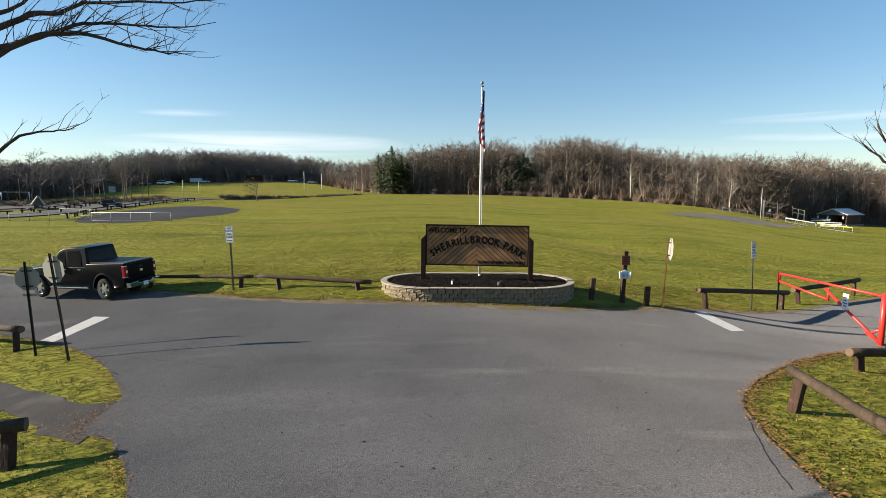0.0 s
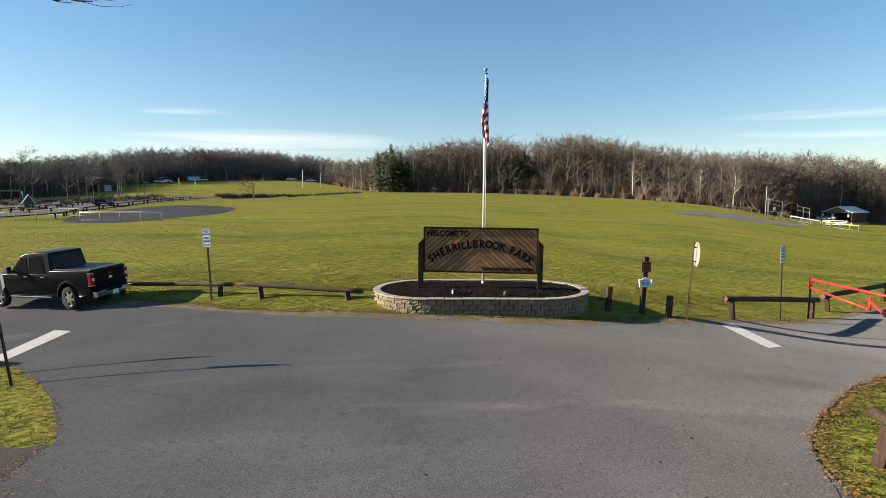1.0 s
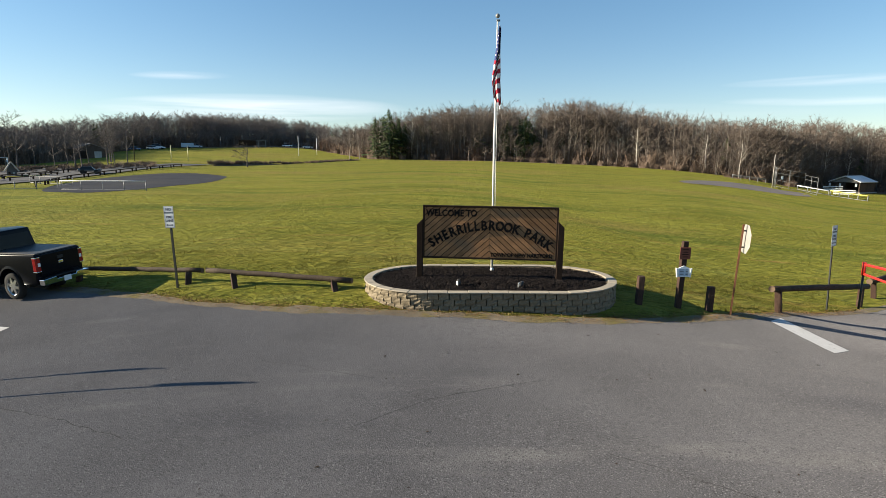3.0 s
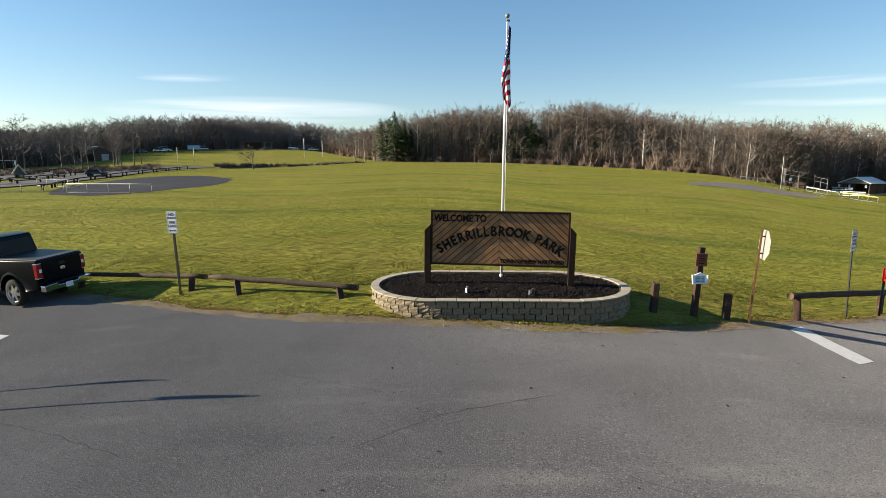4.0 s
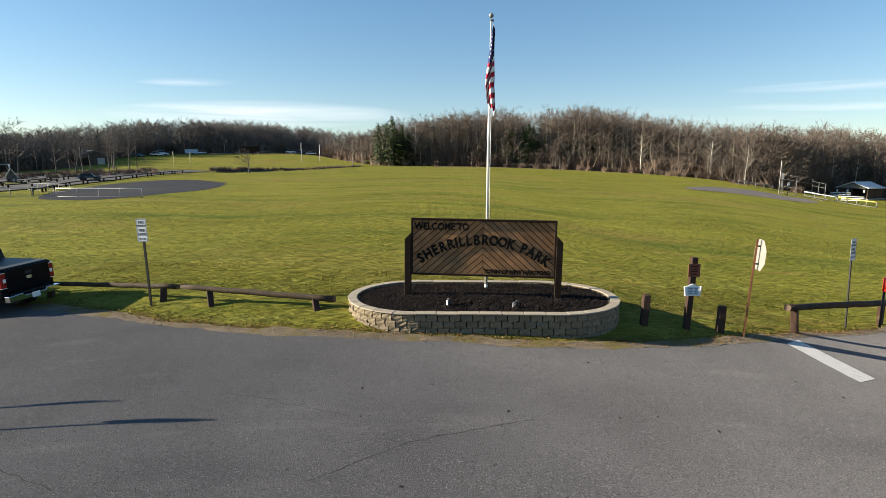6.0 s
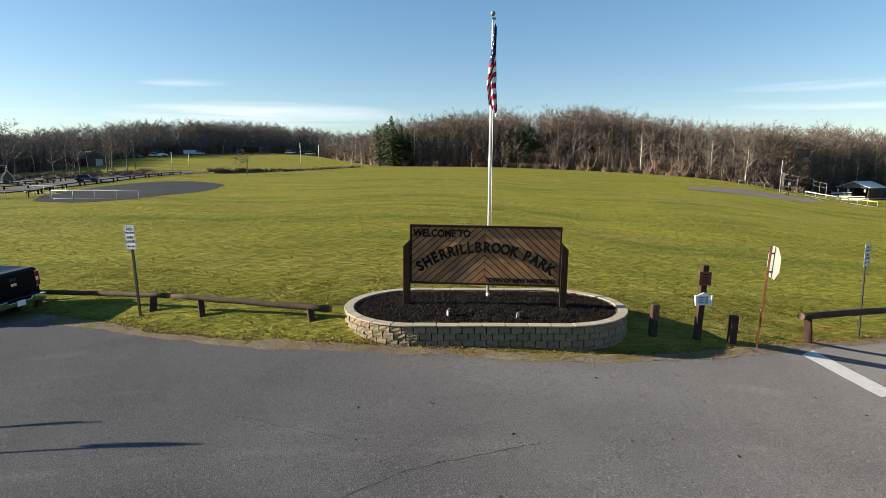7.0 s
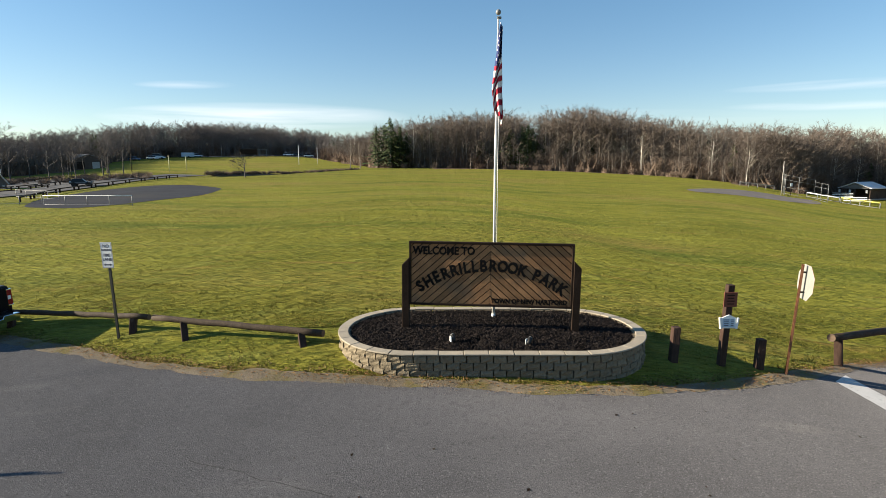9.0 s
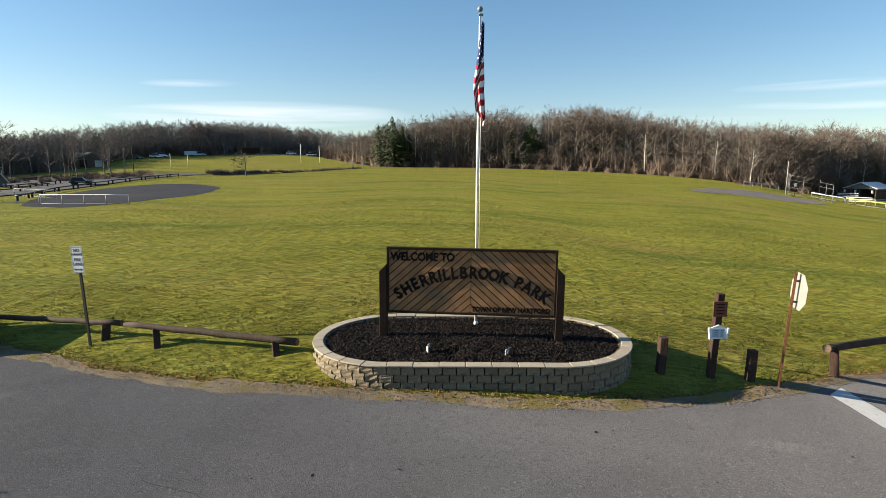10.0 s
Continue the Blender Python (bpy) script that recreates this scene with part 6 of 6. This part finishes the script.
for s in (-3, 3, 4.5, 7.5):
    bm = bmesh.new()
    part("leg", add_box(bm, (0.2, 0.2, 3.4), (s, 0, 1.6)), GALV, board_ob)
bm = bmesh.new()
add_box(bm, (4.5, 0.05, 0.12), (6, 0, 3.3))
add_box(bm, (4.5, 0.05, 0.12), (6, 0, 1.2))
part("wire_frame", bm, GALV, board_ob)

# a bank of dark brush at the end of the ball field
bm, prev = bmesh.new(), None
for k in range(25):
    t = k / 24
    x, y = -52.5 + 11.5 * t, 103.0 + 14.0 * t
    h = 1.0 * math.sin(math.pi * min(1, max(0, t))) ** 0.5 * (0.8 + 0.3 * wander(x, y, 0.7)) * (1 - 0.55 * t)
    row = [bm.verts.new((x + 0.75 * o, y - 0.65 * o, height(x, y) - 0.1 + h * max(0, 1 - (o / 1.6) ** 2))) for o in (-1.6, -1.0, -0.4, 0.4, 1.0, 1.6)]
    if prev:
        for j in range(5):
            bm.faces.new((prev[j], prev[j + 1], row[j + 1], row[j]))
    prev = row
bmesh.ops.recalc_face_normals(bm, faces=bm.faces[:])
tagged(part("earth_bank", bm, FOREST_FLOOR, smooth=True), "low bank of dark earth at the end of the ball field", "bank", kind="structure")
g = random.Random(8)
places = []
for _ in range(130):
    t = g.random()
    x, y = -52.5 + 11.5 * t + g.uniform(-0.8, 0.8), 103.0 + 14.0 * t + g.uniform(-0.8, 0.8)
    places.append((x, y, height(x, y) + 0.3, g.uniform(0.5, 1.3) * (1 - 0.5 * t), 1.3))
for _ in range(150):
    t = g.random()
    x, y = -41.0 + 14.0 * t + g.uniform(-0.8, 0.8), 117.0 + 31.0 * t + g.uniform(-0.8, 0.8)
    places.append((x, y, height(x, y), g.uniform(0.35, 0.75), 1.6))
for _ in range(240):
    a, r = g.uniform(-0.74, -0.50), 114 + g.uniform(0, 22)
    x, y, z = polar(a, r)
    places.append((x, y, z, g.uniform(0.4, 1.0), 1.4))
scatter("bank_brush", places, CLUMP, [BRUSH], "dark tangled brush on the banks beside the lane", "brush")
g = random.Random(18)
RED_BRUSH = material("russet_brush", (0.20, 0.065, 0.045), 0.95, 0, 0.3, 0.2, 3.0, 0)
places = []
for _ in range(60):
    x, y = 62 + g.uniform(-9, 9), 158 + g.uniform(-3, 3)
    places.append((x, y, height(x, y), g.uniform(0.8, 1.7), 1.3))
scatter("russet_brush", places, CLUMP, [RED_BRUSH], "russet bare shrubs at the edge of the woods", "brush")


# ---- near trees, grass, leaves and grit ----
def limb(name, pts, r0, r1, twigs, parent, seed):
    """A crooked limb through pts with side twigs along it."""
    g = random.Random(seed)
    pts = [Vector(p) for p in pts]
    fine = []
    for a, b in zip(pts, pts[1:]):
        for k in range(3):
            fine.append(a.lerp(b, k / 3) + Vector((g.uniform(-1, 1), g.uniform(-1, 1), g.uniform(-1, 1))) * 0.012)
    fine.append(pts[-1])
    n = len(fine) - 1
    radii = [r0 + (r1 - r0) * (i / n) ** 0.8 for i in range(n + 1)]
    bm = bmesh.new()
    add_tube(bm, fine, radii, 7)
    for _ in range(twigs):
        i = g.randint(max(1, n // 5), n - 1)
        d = (fine[i + 1] - fine[i]).normalized()
        side = (d * g.uniform(0.3, 1.0) + Vector((g.uniform(-0.5, 0.5), g.uniform(-0.8, 0.8), g.uniform(-0.35, 1.0)))).normalized()
        l = g.uniform(0.12, 0.55)
        a = fine[i]
        m1 = a + side * l * 0.5 + Vector((0, 0, g.uniform(-0.02, 0.04)))
        e = m1 + (side + d * 0.5 + Vector((0, 0, 0.2))).normalized() * l * 0.5
        r = min(radii[i] * 0.5, 0.007)
        add_tube(bm, [a, m1, e], [r, r * 0.7, 0.0016], 4)
        for _ in range(g.randint(1, 4)):
            s = m1.lerp(e, g.random())
            add_tube(bm, [s, s + (side + Vector((g.uniform(-1, 1), g.uniform(-1, 1), g.uniform(-0.2, 1)))).normalized() * g.uniform(0.05, 0.16)], [0.003, 0.0013], 3)
    return part(name, bm, BARK_NEAR, parent)


def near_tree(x, y, h, limbs, label, seed):
    base = on_ground(x, y, -0.1)
    ob = thing("maple_tree", Matrix.Translation(base), label, "tree", "entrance trees")
    g = random.Random(seed)
    bm = bmesh.new()
    pts = [(0, 0, 0), (0.02, 0.0, 0.4), (0.05, 0.03, 2.0), (0.0, 0.06, 4.2), (-0.1, 0.0, 6.5), (-0.05, 0.1, h)]
    add_tube(bm, pts, [0.30, 0.23, 0.19, 0.16, 0.10, 0.02], 14)
    part("trunk", bm, BARK_NEAR, ob)
    for k, (line, r0, r1, tw) in enumerate(limbs):
        local = [Vector(p) + Vector((-0.07, -0.075, 0.05)) - base for p in line]
        start = Vector((0.0, 0.05, max(2.6, local[0].z - 1.3)))
        limb("limb", [start, start.lerp(local[0], 0.5) + Vector((0, 0, -0.12))] + local, r0, r1, tw, ob, seed + k)
    for k in range(9):
        a, z = g.uniform(0.6, 5.6), 4.5 + k * (h - 5) / 9
        a += 0 if x < 0 else math.pi
        d = Vector((-abs(math.cos(a)) if x < 0 else abs(math.cos(a)), math.sin(a), 0.8)).normalized()
        p0 = Vector((-0.05, 0.05, z))
        limb("limb", [p0, p0 + d * 0.9, p0 + d * 1.8 + Vector((0, 0, 0.3)), p0 + d * 2.5 + Vector((0, 0, 0.8))], 0.05, 0.006, 26, ob, seed + 50 + k)
    return ob


near_tree(-9.6, -14.7, 9.5, [
    ([(-6.45, -12.51, 5.57), (-6.12, -12.4, 5.77), (-5.95, -12.31, 5.86), (-5.7, -12.22, 5.89), (-5.41, -12.13, 5.84), (-4.97, -12.05, 5.74), (-4.73, -11.97, 5.71), (-4.45, -11.88, 5.73)], 0.06, 0.005, 40),
    ([(-6.3, -12.46, 5.68), (-5.97, -12.28, 5.87), (-5.66, -12.16, 6.02), (-5.38, -12.05, 6.06), (-5.01, -11.95, 6.06), (-4.56, -11.85, 6.06), (-4.2, -11.73, 6.17)], 0.045, 0.004, 45),
    ([(-6.45, -12.48, 5.86), (-6.16, -12.32, 6.07), (-5.92, -12.18, 6.14), (-5.73, -12.03, 6.31), (-5.1, -11.89, 6.37), (-4.59, -11.75, 6.41), (-4.21, -11.6, 6.5)], 0.055, 0.005, 35),
    ([(-6.45, -12.46, 6.03), (-6.31, -12.24, 6.23), (-6.23, -12.01, 6.55)], 0.05, 0.01, 12),
    ([(-7.29, -11.62, 4.5), (-7.11, -11.54, 4.69), (-6.92, -11.47, 4.77), (-6.69, -11.4, 4.8), (-6.46, -11.34, 4.84), (-6.22, -11.26, 5.01)], 0.04, 0.003, 14),
], "bare maple at the entrance reaching its dark limbs over the road", 31)
near_tree(8.2, -12.6, 8.5, [
    ([(4.79, -11.78, 4.29), (4.63, -11.77, 4.4), (4.45, -11.75, 4.53), (4.28, -11.74, 4.65)], 0.045, 0.003, 8),
    ([(4.79, -11.75, 4.57), (4.63, -11.74, 4.66), (4.56, -11.72, 4.85), (4.51, -11.71, 4.95)], 0.04, 0.003, 8),
], "bare maple at the entrance with thin twigs over the lawn", 63)

def lawn_side(x, y):
    """Whether there is lawn there, and not road, path or planter."""
    if in_road(x, y, 0.0):
        return False
    ex = max(0.0, abs(x - P_MID[0]) - P_HALF)
    if math.hypot(ex, y - P_MID[1]) < P_R:
        return False
    if x < -7.6 and y < edge_y(NEAR_EDGE, x):
        low = -8.9 + (x + 9.6) * -0.72 if x < -9.0 else -9.3 - 0.5 * (x + 9.0) - 0.25
        high = -8.0 - 0.62 * (x + 9.4) if x < -8.6 else -8.35
        if low < y < high:
            return False
    return True


def tilted_normals(ob):
    """Blades that catch the light like a soft lawn, each leaning its own way."""
    g = np.random.default_rng(9)
    k = len(ob.data.vertices)
    tilt = np.repeat(g.normal(0, 0.45, (k // 3, 2)), 3, axis=0)
    v = np.concatenate([tilt, np.ones((k, 1))], 1)
    v /= np.linalg.norm(v, axis=1)[:, None]
    ob.data.shade_smooth()
    ob.data.normals_split_custom_set_from_vertices(v.tolist())
    return ob


def blades(name, spots, lo, hi, w, mat, label):
    """Tufts of grass as thin bent blades, all in one mesh."""
    g = np.random.default_rng(len(spots))
    V, F = [], []
    for x, y in spots:
        z = height(x, y) - 0.004
        patch = 0.75 + 0.5 * noise.noise(Vector((x * 0.9, y * 0.9, 6.0)))
        for _ in range(3):
            a, h = g.uniform(0, 6.283), g.uniform(lo, hi) * patch
            bx, by = x + g.uniform(-0.03, 0.03), y + g.uniform(-0.03, 0.03)
            dx, dy = math.cos(a), math.sin(a)
            t = g.uniform(-0.9, 0.9)
            n = len(V)
            V += [(bx - dy * w, by + dx * w, z), (bx + dy * w, by - dx * w, z), (bx + dx * h * t, by + dy * h * t, z + h)]
            F.append((n, n + 1, n + 2))
    return tagged(tilted_normals(new(name, mesh_from_arrays(name, V, F, [mat]))), label, "grass", kind="stuff")


g = random.Random(77)
spots = []
while len(spots) < 36000:
    x = g.uniform(-15, 13.5)
    y = edge_y(FAR_EDGE, x) + 0.14 + 5.5 * g.random() ** 1.4
    if lawn_side(x, y):
        spots.append((x, y))
blades("verge_grass", spots, 0.015, 0.042, 0.007, BLADE, "short tufty grass of the verge beside the road")
spots = []
for _ in range(16000):
    x = g.uniform(-15, 13.5)
    off = abs(g.gauss(0, 0.30))
    if noise.noise(Vector((x * 0.7, off, 4))) > -0.25:
        spots.append((x, edge_y(FAR_EDGE, x) + off))
blades("verge_straw", spots, 0.015, 0.045, 0.008, STRAW, "dead straw-coloured grass along the road's edge")
spots = []
while len(spots) < 30000:
    x, y = (g.uniform(-17, -4.7), g.uniform(-15, -1.5)) if g.random() < 0.55 else (g.uniform(3.4, 13), g.uniform(-15, -2.3))
    if y < edge_y(NEAR_EDGE, x) and lawn_side(x, y):
        spots.append((x, y))
blades("island_grass", spots, 0.018, 0.050, 0.008, BLADE, "tufty grass on the lawn islands at the entrance")
spots = []
while len(spots) < 75000:
    r, a = 15 + 40 * g.random() ** 1.5, g.uniform(-0.80, 0.80)
    x, y = HUB[0] + r * math.sin(a), HUB[1] + r * math.cos(a)
    if y > edge_y(FAR_EDGE, x) + 2.5 and lawn_side(x, y):
        spots.append((x, y))
blades("field_grass", spots, 0.018, 0.045, 0.013, BLADE, "uneven mown grass of the open field")


def litter(name, spots, lo, hi, mat, label, cat, flat=True):
    g = np.random.default_rng(len(spots) + 1)
    V, F = [], []
    for x, y, z in spots:
        s, a = g.uniform(lo, hi), g.uniform(0, 6.283)
        c, q = math.cos(a) * s, math.sin(a) * s
        t = g.uniform(-0.5, 0.5) * s
        n = len(V)
        if flat:
            V += [(x + c, y + q, z + t), (x - q * 0.6, y + c * 0.6, z + s * 0.25), (x - c, y - q, z - t * 0.4), (x + q * 0.6, y - c * 0.6, z + 0.1 * s)]
            F += [(n, n + 1, n + 2), (n, n + 2, n + 3)]
        else:
            V += [(x + c, y + q, z), (x - q, y + c, z), (x - c, y - q, z), (x + q, y - c, z), (x + t, y + t, z + s * 0.9)]
            F += [(n, n + 1, n + 4), (n + 1, n + 2, n + 4), (n + 2, n + 3, n + 4), (n + 3, n, n + 4)]
    return tagged(new(name, mesh_from_arrays(name, V, F, [mat])), label, cat, kind="stuff")


leaf, grit = [], []
edge_pts = along([Vector(p) for p in NEAR_EDGE if -17 < p[0] < 13.5 and p[1] > -16], 0.05)
for p in edge_pts:
    if -5.2 < p.x < 3.48 and p.y < -12.4:
        continue
    dense = 1.0 if p.x > 3 else 0.35
    for _ in range(11):
        if g.random() > dense:
            continue
        off = abs(g.gauss(0.0, 0.20)) - 0.05
        x, y = p.x + (off if p.x > 0 else -off) * 0.8 + g.uniform(-0.1, 0.1), p.y - off * 0.6 + g.uniform(-0.1, 0.1)
        leaf.append((x, y, height(x, y) + 0.03 + g.uniform(0, 0.025)))
    for _ in range(2):
        x, y = p.x + g.gauss(0, 0.12), p.y + g.gauss(0, 0.12)
        grit.append((x, y, height(x, y) + 0.022))
for k in range(9000):
    x = g.uniform(-15, 13)
    off = g.gauss(0.0, 0.14)
    y = edge_y(FAR_EDGE, x) + off
    if k % 3 == 0:
        leaf.append((x, y + 0.18, height(x, y + 0.18) + 0.03 + g.uniform(0, 0.02)))
    else:
        grit.append((x, y, height(x, y) + 0.03))
for _ in range(900):
    x, y = g.uniform(-14, 13), g.uniform(-14, 6)
    if lawn_side(x, y):
        leaf.append((x, y, height(x, y) + 0.05))
for _ in range(1600):
    x, y = g.uniform(3.8, 9.5), g.uniform(-13.5, -5.5)
    if y < edge_y(NEAR_EDGE, x) - 0.1 and lawn_side(x, y):
        leaf.append((x, y, height(x, y) + 0.045))
for _ in range(700):
    x, y = -8.0 + g.gauss(0, 0.7), -9.3 + g.gauss(0, 0.45)
    (grit if g.random() < 0.7 else leaf).append((x, y, height(x, y) + 0.024))
litter("fallen_leaves", leaf, 0.012, 0.032, DRY, "rust-brown fallen leaves along the lawn's edges", "leaves")
litter("grit", grit, 0.004, 0.010, GRAVEL, "loose grit along the edge of the asphalt", "gravel", False)
# a few dark leaves and stones lying on the road
spots = []
for _ in range(70):
    x, y = g.uniform(-6, 7), g.uniform(-12, -2.5)
    if in_road(x, y, -0.3):
        spots.append((x, y, height(x, y) + 0.026))
litter("road_leaves", spots, 0.015, 0.045, FRAME, "a few dark dead leaves lying on the asphalt", "leaves")
